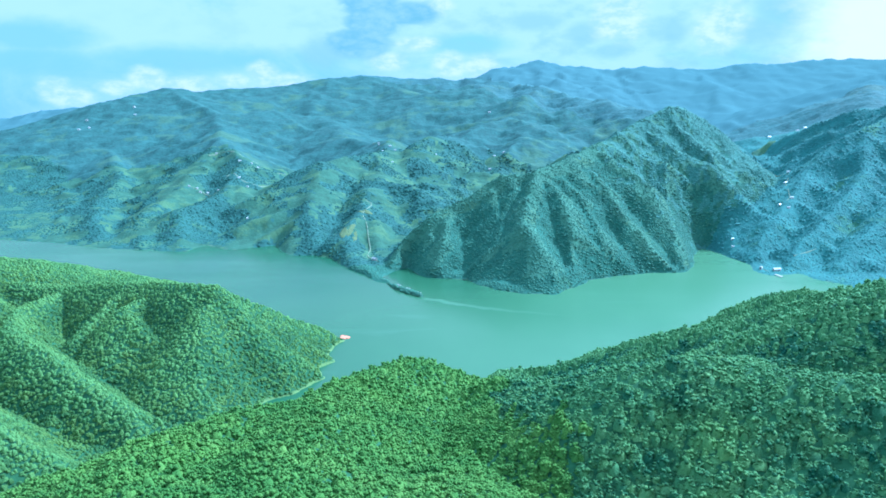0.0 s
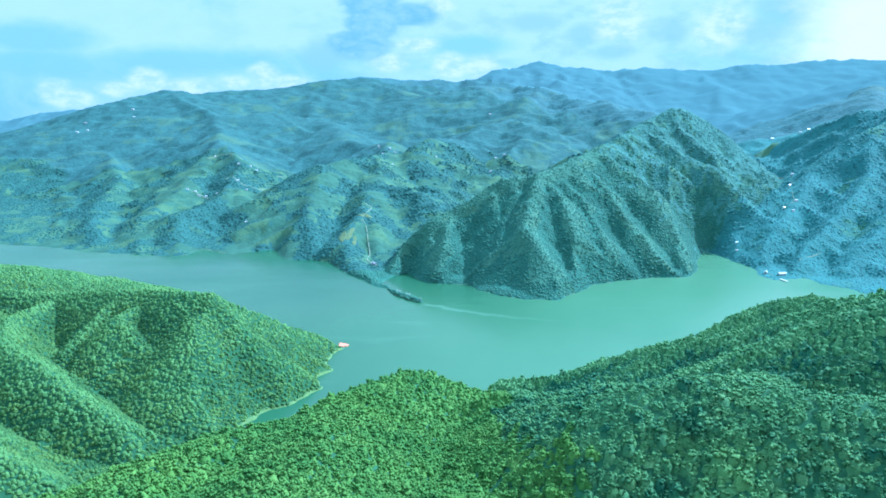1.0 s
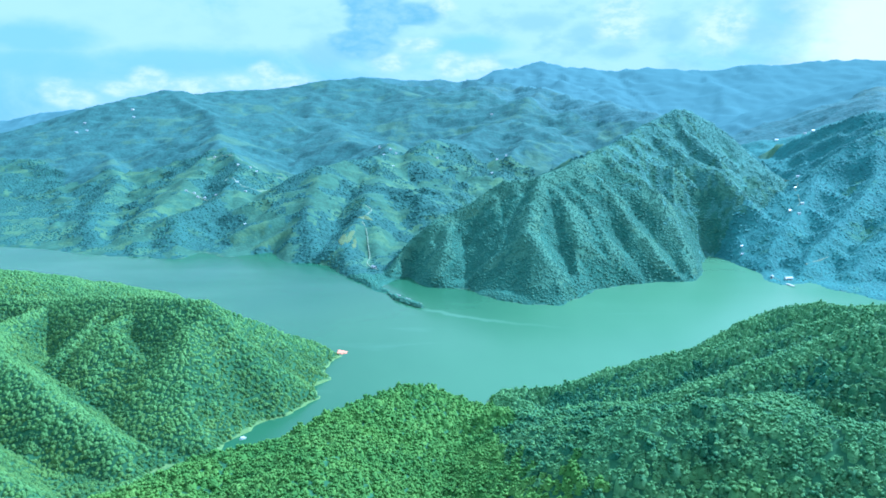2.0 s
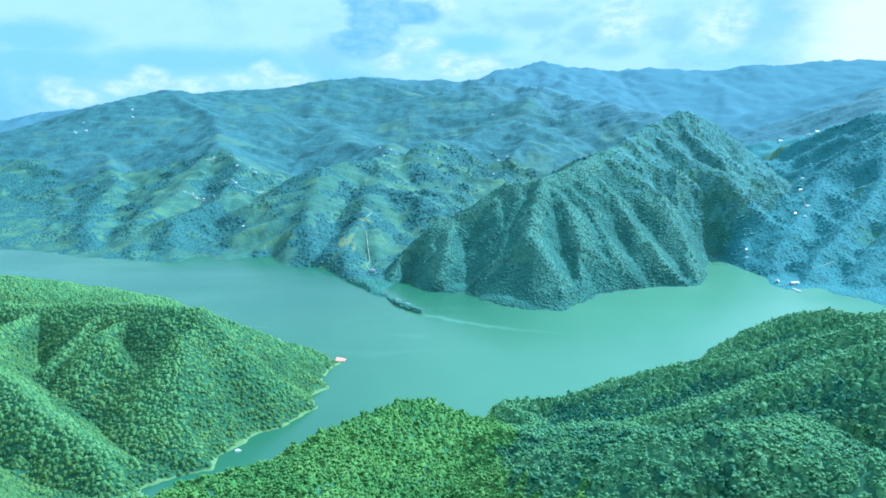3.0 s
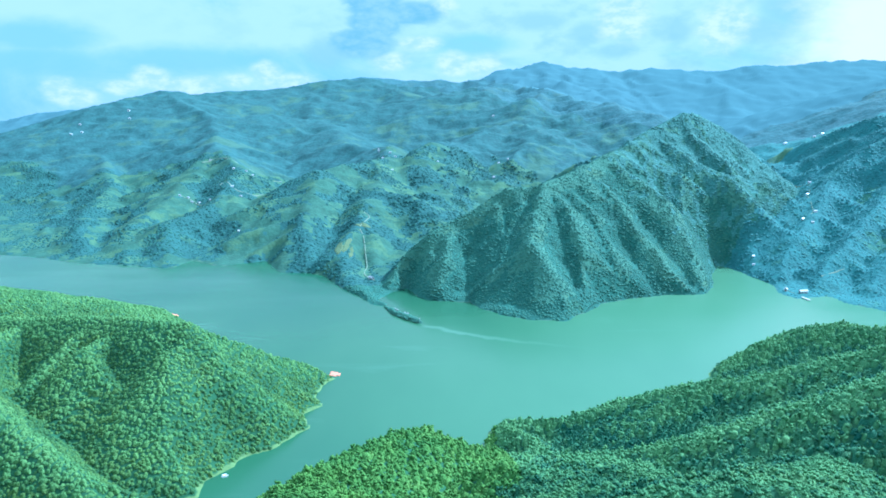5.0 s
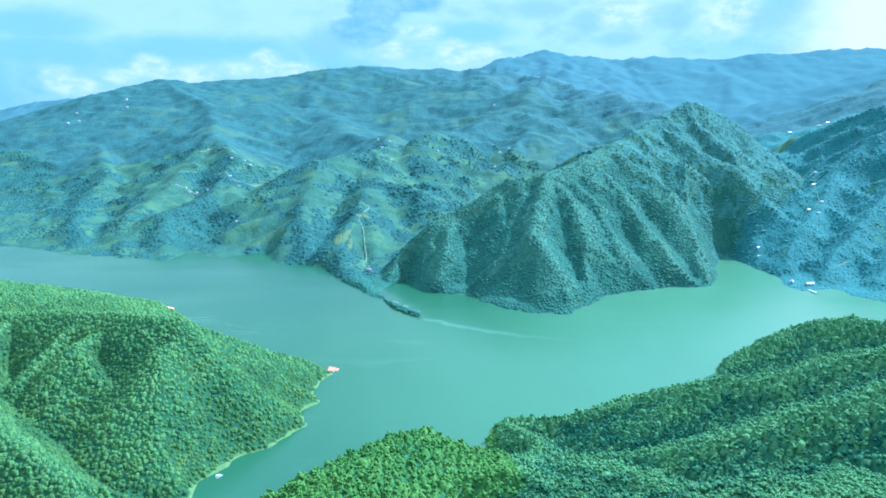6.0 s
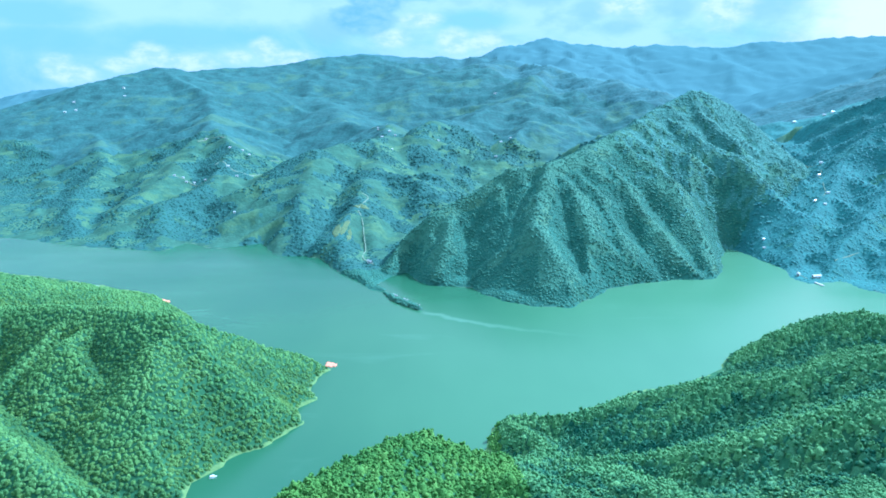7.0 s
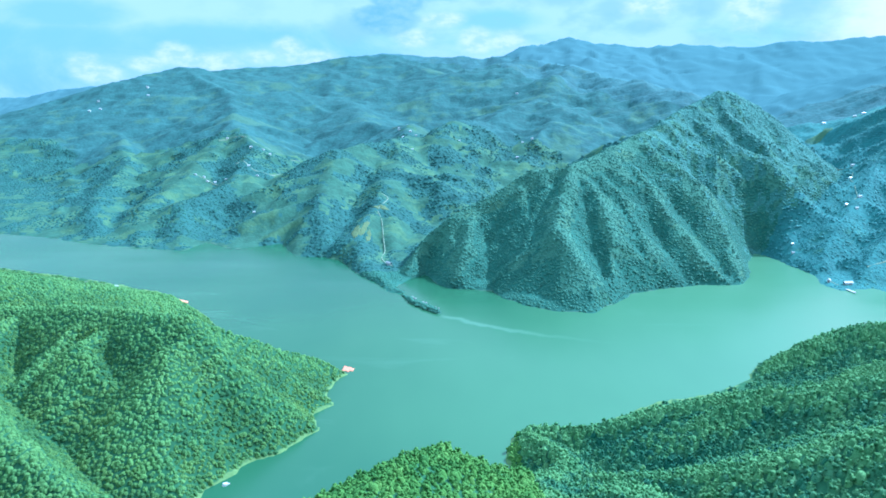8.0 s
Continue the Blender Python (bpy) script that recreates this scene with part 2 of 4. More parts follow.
LEAF_LIT_CREST = leaf_material("lit_ridge_scrub", (0.077, 0.173, 0.067), (0.115, 0.231, 0.081), (0.163, 0.293, 0.102), (0.144, 0.268, 0.084), relief=0.9, grain=1.2, gaps=0.4)
# bluer green of the ridges, its dark tones deepened for shaded slopes
LEAF_NEAR = leaf_material("shaded_broadleaf_canopy", (0.023, 0.077, 0.043), (0.067, 0.157, 0.063), (0.189, 0.324, 0.109), (0.152, 0.275, 0.072), gaps=0.45)
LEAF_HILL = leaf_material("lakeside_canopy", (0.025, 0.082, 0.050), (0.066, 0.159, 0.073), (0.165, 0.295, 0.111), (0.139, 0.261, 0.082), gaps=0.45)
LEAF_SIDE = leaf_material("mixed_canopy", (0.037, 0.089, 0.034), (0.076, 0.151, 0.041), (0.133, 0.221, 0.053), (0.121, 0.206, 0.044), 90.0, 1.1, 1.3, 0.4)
LEAF_PINE = leaf_material("pine_canopy", (0.048, 0.115, 0.078), (0.059, 0.135, 0.088), (0.075, 0.162, 0.101), (0.074, 0.160, 0.093), 120.0, 0.5, 1.6, 0.12)
# far greens paled and blued: haze put into the base colour
LEAF_UPPER_HAZE = leaf_material("upper_pine_haze_canopy", (0.076, 0.167, 0.129), (0.088, 0.189, 0.145), (0.109, 0.218, 0.159), (0.109, 0.224, 0.152), 120.0, 0.5, 2.0, 0.1)
LEAF_FAR_HAZE = leaf_material("mountain_haze_canopy", (0.035, 0.087, 0.068), (0.041, 0.098, 0.076), (0.049, 0.116, 0.083), (0.051, 0.118, 0.078), 160.0, 0.4, 2.4, 0.1)
# cove slopes: no other species, haze mixed into the green
LEAF_COVE_HAZE = leaf_material("cove_haze_canopy", (0.050, 0.131, 0.121), (0.063, 0.152, 0.136), (0.078, 0.183, 0.151), (0.088, 0.197, 0.143), 110.0, 0.4, 2.4, 0.1)
FLOOR_NEAR = forest_floor("wooded_ground", (0.040, 0.098, 0.040), (0.060, 0.125, 0.048), (0.16, 0.25, 0.08), 0.58, 0.66, 90.0, 5.0, 2.7)
FLOOR_MID = forest_floor("pine_slope_ground", (0.047, 0.116, 0.079), (0.088, 0.181, 0.099), (0.134, 0.201, 0.133), 0.60, 0.68, 120.0, 6.0)
# ground of the far slopes, tinted with the same haze
FLOOR_UPPER_HAZE = forest_floor("upper_pine_haze_ground", (0.071, 0.155, 0.119), (0.111, 0.216, 0.125), (0.152, 0.216, 0.125), 0.60, 0.68, 120.0, 7.0)
FLOOR_PALE_HAZE = forest_floor("far_upland_haze_ground", (0.059, 0.120, 0.114), (0.081, 0.150, 0.125), (0.095, 0.194, 0.176), 0.53, 0.63, 240.0, 14.0)
FLOOR_FAR_HAZE = forest_floor("mountain_haze_ground", (0.045, 0.103, 0.084), (0.093, 0.173, 0.092), (0.152, 0.242, 0.158), 0.52, 0.62, 120.0, 9.0)
FLOOR_HIGH_HAZE = forest_floor("upland_haze_ground", (0.048, 0.105, 0.092), (0.082, 0.155, 0.104), (0.095, 0.194, 0.176), 0.52, 0.62, 190.0, 12.0)
FLOOR_COVE_HAZE = forest_floor("cove_haze_ground", (0.060, 0.148, 0.128), (0.084, 0.183, 0.110), (0.117, 0.198, 0.160), 0.56, 0.64, 150.0, 8.0)
FLOOR_FIELD = forest_floor("terraced_ground", (0.054, 0.113, 0.071), (0.100, 0.180, 0.090), (0.160, 0.228, 0.150), 0.50, 0.60, 60.0, 7.0)
# the same lightened crest tone on the pine mountain's ground
FLOOR_PINE_CREST = forest_floor("pine_crest_ground", (0.078, 0.160, 0.100), (0.11, 0.2, 0.11), (0.15, 0.21, 0.13), 0.56, 0.64, 60.0, 6.0)
RED_EARTH = soil_material("red_earth", (0.50, 0.17, 0.09), (0.75, 0.34, 0.20))
TAN_EARTH = soil_material("tan_earth", (0.070, 0.118, 0.052), (0.150, 0.182, 0.082), 8.0)
TRACK = soil_material("track_gravel", (0.12, 0.17, 0.11), (0.24, 0.29, 0.20))
DISTANT_HAZE = distant_haze_material()
WATER = water_material()


def plain(name, colour, rough=0.6, metal=0.0, vary=0.25, size=0.6):
    m = Mat(name, rough, 0.3)
    m.b.inputs["Metallic"].default_value = metal
    n = m.noise(size, 4, 0.6)
    m.base(m.mix(n, tuple(c * (1 - vary) for c in colour), tuple(min(1, c * (1 + vary)) for c in colour)))
    return m.m


# ---- the lie of the land ----
def hash_grid(ix, iy, seed):
    h = (ix.astype(np.int64) * 374761393 + iy.astype(np.int64) * 668265263 + seed * 982451653) & 0xFFFFFFFF
    h = ((h ^ (h >> 13)) * 1274126177) & 0xFFFFFFFF
    return ((h ^ (h >> 16)) & 0xFFFF) / 65535.0


def value_noise(x, y, seed):
    ix, iy = np.floor(x), np.floor(y)
    fx, fy = x - ix, y - iy
    fx, fy = fx * fx * (3 - 2 * fx), fy * fy * (3 - 2 * fy)
    a, b = hash_grid(ix, iy, seed), hash_grid(ix + 1, iy, seed)
    c, d = hash_grid(ix, iy + 1, seed), hash_grid(ix + 1, iy + 1, seed)
    return (a + (b - a) * fx) * (1 - fy) + (c + (d - c) * fx) * fy


def fbm(x, y, size, octaves=4, seed=0, ridged=False):
    total, amp, norm = 0.0, 1.0, 0.0
    for o in range(octaves):
        n = value_noise(x / size * 2**o + o * 17.3, y / size * 2**o - o * 9.1, seed + o)
        total = total + amp * ((1 - abs(2 * n - 1)) if ridged else n)
        norm += amp
        amp *= 0.5
    return total / norm


# crest lines: (x, y, height) ..., side slope, (spacing, pitch) of the spurs that run down from them
RIDGES = [
    # the long massif over the far shore
    ([(-2495, 2500, 136), (-2243, 2750, 168), (-1954, 3000, 203), (-1848, 3250, 262), (-1692, 3480, 347), (-1601, 3600, 407), (-1506, 3650, 424), (-1402, 3750, 402), (-1255, 3850, 420), (-1132, 3950, 433), (-1052, 4000, 424), (-948, 4100, 459), (-706, 4200, 491), (-581, 4250, 498), (-387, 4300, 475), (-119, 4300, 468)], 0.3, (300, 0.24)),
    ([(-119, 4300, 468), (148, 4300, 484), (301, 4350, 537), (498, 4400, 570), (694, 4400, 551), (944, 4380, 513), (1086, 4350, 533)], 0.32, (320, 0.26)),
    ([(1086, 4350, 533), (1286, 4350, 530), (1452, 4300, 509), (1695, 4300, 528), (1945, 4350, 544), (2231, 4400, 563), (2523, 4400, 555), (3020, 4400, 571)], 0.32, (320, 0.26)),
    ([(-4146, 4600, 216), (-3413, 4640, 244), (-3029, 4640, 272), (-2798, 4640, 313), (-2569, 4640, 336), (-2345, 4640, 333), (-2053, 4640, 264)], 0.4, None),
    ([(-1082, 3150, 278), (-897, 3300, 299), (-684, 3400, 277), (-383, 3600, 332), (-161, 3700, 380), (134, 3900, 445)], 0.32, (260, 0.26)),
    # its shoulders, going down to the far shore
    ([(-1486, 3600, 411), (-1082, 3150, 278), (-860, 2500, 195), (-849, 2250, 141), (-801, 1950, 88), (-797, 1730, 46), (-713, 1500, 1)], 0.46, (150, 0.3)),
    ([(-860, 2500, 195), (-689, 2200, 144), (-654, 1980, 99), (-641, 1850, 82), (-699, 1700, 64), (-618, 1490, 0)], 0.52, (110, 0.34)),
    ([(-654, 1980, 99), (-575, 1850, 77), (-509, 1700, 49), (-469, 1580, 18), (-461, 1530, 0)], 0.55, (90, 0.36)),
    ([(-684, 3400, 277), (-509, 3000, 227), (-438, 2700, 180)], 0.34, (200, 0.26)),
    ([(-438, 2700, 180), (-242, 2450, 191), (-235, 2200, 165), (-392, 1950, 154), (-381, 1780, 113), (-350, 1600, 65), (-320, 1480, 25), (-291, 1420, 5)], 0.5, (130, 0.31)),
    ([(-235, 2200, 165), (-227, 1850, 125), (-217, 1700, 77), (-245, 1580, 67), (-253, 1470, 38), (-210, 1340, 12), (-159, 1235, 5)], 0.55, (90, 0.35)),
    ([(-228, 1800, 116), (-230, 1650, 84), (-203, 1540, 49), (-168, 1420, 13), (-135, 1340, 9)], 0.55, None),
    ([(-227, 1850, 125), (-136, 1800, 108), (-63, 1700, 73)], 0.52, (100, 0.35)),
    ([(134, 3900, 445), (277, 4000, 446), (414, 3700, 407), (624, 3300, 331), (717, 2950, 283)], 0.32, (260, 0.26)),
    ([(414, 3700, 407), (196, 3000, 266), (-33, 2600, 205), (-137, 2300, 175), (-146, 2150, 142)], 0.38, (200, 0.28)),
    ([(196, 3000, 266), (302, 2700, 228), (154, 2350, 141)], 0.36, (200, 0.28)),
    ([(-1954, 3000, 203), (-1519, 2500, 66), (-1202, 2150, 50), (-1065, 1850, 29), (-973, 1660, -2)], 0.36, (170, 0.28)),
    ([(-1848, 3250, 262), (-1368, 2700, 151), (-1107, 2250, 90), (-1024, 1950, 59), (-909, 1700, 32), (-842, 1570, 3)], 0.42, (150, 0.3)),
    ([(-2243, 2750, 168), (-1720, 2200, 30), (-1372, 1850, 8), (-1206, 1700, -1)], 0.36, (170, 0.28)),
    # the steep pine mountain across the water
    ([(-130, 1290, 19), (-81, 1340, 79), (-18, 1390, 117), (59, 1420, 153), (113, 1420, 174), (154, 1410, 185), (220, 1480, 198)], 1.08, (75, 0.62)),
    ([(220, 1480, 198), (291, 1560, 218), (371, 1650, 242), (443, 1740, 269), (529, 1810, 291), (569, 1830, 294), (619, 1840, 281), (662, 1830, 245), (699, 1810, 202), (723, 1760, 153), (716, 1700, 113)], 0.86, (95, 0.52)),
    ([(154, 1410, 185), (124, 1320, 133), (114, 1240, 92), (133, 1180, 61), (161, 1120, 11), (170, 1112, 3)], 0.95, (95, 0.70)),
    ([(157, 1405, 179), (191, 1350, 139), (202, 1270, 90), (209, 1190, 44), (215, 1165, 8)], 0.95, (95, 0.70)),
    ([(187, 1440, 186), (238, 1380, 129), (264, 1290, 71), (269, 1215, 28), (270, 1195, 9)], 0.92, (95, 0.70)),
    ([(248, 1510, 202), (296, 1430, 144), (331, 1340, 82), (362, 1260, 31), (372, 1225, 10)], 0.92, (95, 0.70)),
    ([(321, 1590, 224), (372, 1490, 147), (408, 1370, 65), (419, 1268, 13)], 0.9, (95, 0.70)),
    ([(405, 1690, 253), (445, 1590, 172), (471, 1470, 80), (484, 1395, 32)], 0.88, (100, 0.70)),
    ([(538, 1815, 288), (553, 1720, 198), (561, 1600, 108), (553, 1500, 45)], 0.8, (110, 0.70)),
    ([(625, 1840, 278), (641, 1760, 168), (648, 1660, 86), (629, 1590, 46)], 0.75, (110, 0.70)),
    ([(113, 1420, 174), (80, 1310, 99), (60, 1225, 46), (50, 1160, -3)], 0.95, (95, 0.70)),
    ([(59, 1420, 153), (34, 1330, 80), (20, 1250, 20), (14, 1225, -2)], 0.95, (95, 0.70)),
    ([(-18, 1390, 117), (-36, 1300, 60), (-50, 1215, 7)], 0.95, (95, 0.70)),
    # the slopes beyond the head of the cove
    ([(1390, 1900, 402), (1167, 1800, 321), (980, 1720, 237), (877, 1680, 187), (797, 1640, 154), (717, 1580, 109), (646, 1520, 68), (572, 1460, 35), (523, 1415, 15)], 0.78, (130, 0.34)),
    ([(980, 1720, 237), (887, 1560, 146), (775, 1430, 84), (673, 1330, 44), (613, 1265, 13), (583, 1240, 0)], 0.78, (110, 0.34)),
    ([(797, 1640, 154), (699, 1500, 85), (617, 1400, 46), (549, 1320, 10)], 0.78, (100, 0.34)),
    ([(1167, 1800, 321), (986, 1500, 152), (795, 1320, 71), (680, 1230, 21), (641, 1205, -1)], 0.78, (120, 0.34)),
    ([(2010, 2950, 475), (1797, 2950, 435), (1685, 2950, 412), (1559, 2950, 394), (1430, 2950, 348), (1322, 2950, 313), (1149, 2900, 263), (1045, 2850, 213), (951, 2900, 236)], 0.36, (260, 0.28)),
    ([(1322, 2950, 313), (1200, 2500, 215), (1074, 2100, 151)], 0.36, (200, 0.28)),
    ([(1685, 2950, 412), (1375, 2400, 289), (1134, 2050, 216)], 0.36, (200, 0.28)),
    # the wooded headland on the near side of the lake
    ([(-153, 876, 3), (-172, 850, 39), (-203, 815, 64), (-237, 785, 85), (-277, 765, 104), (-321, 770, 105), (-361, 790, 101), (-428, 820, 95), (-506, 850, 83), (-602, 870, 84), (-743, 880, 91)], 0.9, (120, 0.5)),
    ([(-445, 1105, 15), (-478, 1060, 37), (-528, 1000, 68), (-573, 960, 88), (-598, 930, 100), (-684, 900, 116), (-862, 900, 135)], 0.45, (80, 0.3)),
    ([(-278, 765, 88), (-281, 735, 89), (-308, 733, 67), (-326, 705, 50), (-354, 720, 71)], 0.7, None),
    ([(-362, 790, 88), (-380, 740, 85), (-354, 720, 71), (-300, 682, 41), (-251, 660, 6), (-231, 648, -7)], 0.9, (90, 0.6)),
    ([(-237, 785, 73), (-252, 770, 55), (-230, 752, 29), (-199, 742, 8), (-163, 740, 1)], 0.9, None),
    ([(-203, 815, 52), (-213, 800, 36), (-184, 795, 16), (-157, 792, 4)], 0.9, None),
    ([(-252, 770, 55), (-245, 735, 31), (-223, 705, 9), (-210, 698, -5)], 0.9, None),
    ([(-507, 850, 78), (-513, 760, 78), (-483, 700, 76), (-421, 655, 64), (-374, 627, 50), (-303, 592, 27), (-247, 600, 1)], 0.9, (90, 0.6)),
    ([(-586, 750, 122), (-625, 626, 119), (-531, 566, 100), (-429, 516, 80), (-366, 484, 58), (-312, 441, 31)], 0.9, None),
    ([(-625, 626, 119), (-664, 502, 125), (-495, 435, 100), (-385, 412, 59)], 0.7, None),
    # the spur that runs out below
    ([(-35, -260, 205), (-53, 60, 178), (-78, 203, 169), (-82, 335, 143), (-72, 426, 123), (-44, 496, 110), (-22, 606, 72), (-14, 671, 27), (-14, 703, -1)], 0.5, None),
    ([(-81, 213, 167), (-144, 244, 155), (-147, 295, 147), (-126, 351, 136), (-100, 416, 115), (-78, 476, 96), (-58, 567, 62)], 0.6, (60, 0.46)),
    ([(-147, 295, 147), (-209, 316, 115)], 0.55, None),
    ([(-78, 203, 169), (-11, 252, 147), (5, 333, 122), (-9, 485, 77)], 0.5, None),
    # the ridges to its other side, one behind the other
    ([(528, 100, 230), (300, 215, 196), (151, 300, 179), (137, 318, 176), (123, 333, 174), (89, 335, 169), (69, 370, 149), (56, 420, 127), (29, 470, 106)], 0.62, (55, 0.42)),
    ([(123, 333, 174), (151, 370, 160), (177, 400, 148)], 0.7, None),
    ([(520, 400, 215), (282, 470, 173), (259, 480, 159), (238, 490, 145), (216, 505, 127), (186, 520, 108), (155, 540, 87), (120, 560, 68), (80, 587, 50)], 0.72, (60, 0.46)),
    ([(620, 520, 200), (358, 570, 155), (327, 591, 139), (299, 615, 119), (276, 631, 106), (252, 650, 91), (225, 668, 79), (204, 680, 72), (181, 691, 61), (152, 700, 48), (127, 705, 35), (101, 712, 24), (74, 720, 17), (38, 735, 12), (28, 735, 2)], 0.75, (60, 0.5)),
    ([(225, 668, 79), (232, 730, 39), (241, 780, 8)], 0.5, None),
    ([(760, 760, 170), (558, 850, 68), (506, 880, 60), (480, 890, 56), (458, 900, 58), (432, 915, 49), (391, 915, 37), (353, 905, 26), (317, 890, 13), (294, 875, 4)], 0.66, (60, 0.46)),
    ([(433, 760, 75), (413, 790, 56), (383, 800, 39)], 0.6, (60, 0.45)),
    ([(1376, 832, 138), (833, 880, 85), (600, 915, 41)], 0.45, None),
]

FAR_SHORE = [(-4600, 1950), (-1900, 1830), (-1128, 1640), (-993, 1605), (-912, 1570), (-794, 1518), (-706, 1501), (-605, 1473), (-586, 1550), (-512, 1491), (-473, 1507), (-425, 1544), (-365, 1431), (-310, 1428), (-270, 1403), (-216, 1297), (-177, 1254), (-156, 1206), (-136, 1186), (-128, 1191), (-146, 1226), (-126, 1273), (-101, 1310), (-80, 1255), (-56, 1224), (-17, 1213), (14, 1212), (30, 1174), (56, 1138), (99, 1112), (158, 1100), (174, 1133), (198, 1155), (219, 1181), (227, 1201), (261, 1219), (304, 1236), (341, 1250), (375, 1250), (416, 1257), (442, 1296), (472, 1392), (504, 1460)]
COVE_SHORE = [(517, 1471), (528, 1455), (537, 1419), (547, 1362), (557, 1318), (543, 1258), (555, 1224), (590, 1234), (618, 1234), (620, 1198), (645, 1164), (660, 1132), (717, 1048), (1500, 1080), (4600, 1040)]
NEAR_SHORE = [(4600, 1020), (1500, 1020), (627, 1000), (470, 990), (380, 965), (330, 930), (296, 892), (291, 877), (278, 868), (246, 845), (215, 828), (180, 817), (143, 789), (110, 769), (78, 756), (43, 755), (26, 736), (19, 698), (29, 652), (18, 637), (-2, 665), (-14, 695), (-34, 680), (-71, 646), (-119, 594), (-174, 531), (-241, 461), (-322, 419), (-353, 438), (-288, 511), (-259, 559), (-274, 581), (-251, 601), (-224, 613), (-227, 641), (-209, 666), (-206, 683), (-184, 699), (-156, 745), (-173, 776), (-156, 797)]
HEADLAND_SHORE = [(-168, 820), (-165, 852), (-154, 880), (-201, 900), (-275, 939), (-349, 1010), (-412, 1087), (-461, 1140), (-515, 1186), (-625, 1236), (-739, 1283), (-1006, 1374), (-1500, 1450), (-4600, 1600)]
LAKE = FAR_SHORE + COVE_SHORE + NEAR_SHORE + HEADLAND_SHORE
ISLET = [(-136, 1192), (-122, 1173), (-113, 1167), (-92, 1142), (-70, 1115), (-58, 1089), (-65, 1087), (-90, 1108), (-112, 1141)]


def spurs_of(pts, slope, spec, rng):
    """Side ridges left and right of a crest line, every so many metres."""
    every, pitch = spec
    out, run, side = [], every * 0.4, 1
    for (x0, y0, z0), (x1, y1, z1) in zip(pts, pts[1:]):
        length = math.hypot(x1 - x0, y1 - y0)
        while run < length:
            k = run / length
            x, y, z = x0 + k * (x1 - x0), y0 + k * (y1 - y0), z0 + k * (z1 - z0)
            ang = math.atan2(y1 - y0, x1 - x0) + side * radians(rng.uniform(62, 98))
            reach = min(z * 0.92 / pitch, every * rng.uniform(2.2, 4.0))
            bend = ang + rng.uniform(-0.5, 0.5)
            h = reach * 0.5
            mid = (x + h * math.cos(ang), y + h * math.sin(ang), z - 2 - h * pitch * rng.uniform(0.85, 1.1))
            end = (mid[0] + h * math.cos(bend), mid[1] + h * math.sin(bend), mid[2] - h * pitch * 1.15)
            out.append(([(x, y, z - 2), mid, end], min(slope * 1.15, slope * 0.7 + 0.30)))
            side = -side
            run += every * rng.uniform(0.35, 0.75)
        run -= length
    return out


def all_ridges():
    rng = random.Random(5)
    out = []
    for pts, slope, spec in RIDGES:
        out.append((pts, slope))
        if spec:
            out += spurs_of(pts, slope, spec, rng)
    return out


CRESTS = all_ridges()


def shore_distance(x, y, outline):
    """Metres to the outline, positive inside it."""
    best, inside = np.full(x.shape, 1e12), np.zeros(x.shape, bool)
    for (ax, ay), (bx, by) in zip(outline, outline[1:] + outline[:1]):
        ex, ey = bx - ax, by - ay
        k = np.clip(((x - ax) * ex + (y - ay) * ey) / (ex * ex + ey * ey), 0, 1)
        best = np.minimum(best, (x - ax - k * ex) ** 2 + (y - ay - k * ey) ** 2)
        cross = (ay > y) != (by > y)
        inside ^= cross & (x < ex * (y - ay) / (ey if ey else 1e-9) + ax)
    return np.where(inside, 1, -1) * np.sqrt(best)


def mid_lake(x):
    """The y of the line down the middle of the water."""
    return np.interp(x, [-1500, -1000, -600, -300, -150, 0, 300, 600, 1500], [1560, 1500, 1350, 1150, 1010, 940, 990, 1060, 1030])


def valley(y):
    """The x of the stream bed behind the cove, between the pine mountain and the slopes beyond."""
    return np.interp(y, [1200, 1400, 1460, 1500, 1540, 1590, 1660, 1760, 1850, 2400], [508, 510, 522, 580, 645, 705, 750, 800, 860, 1050])


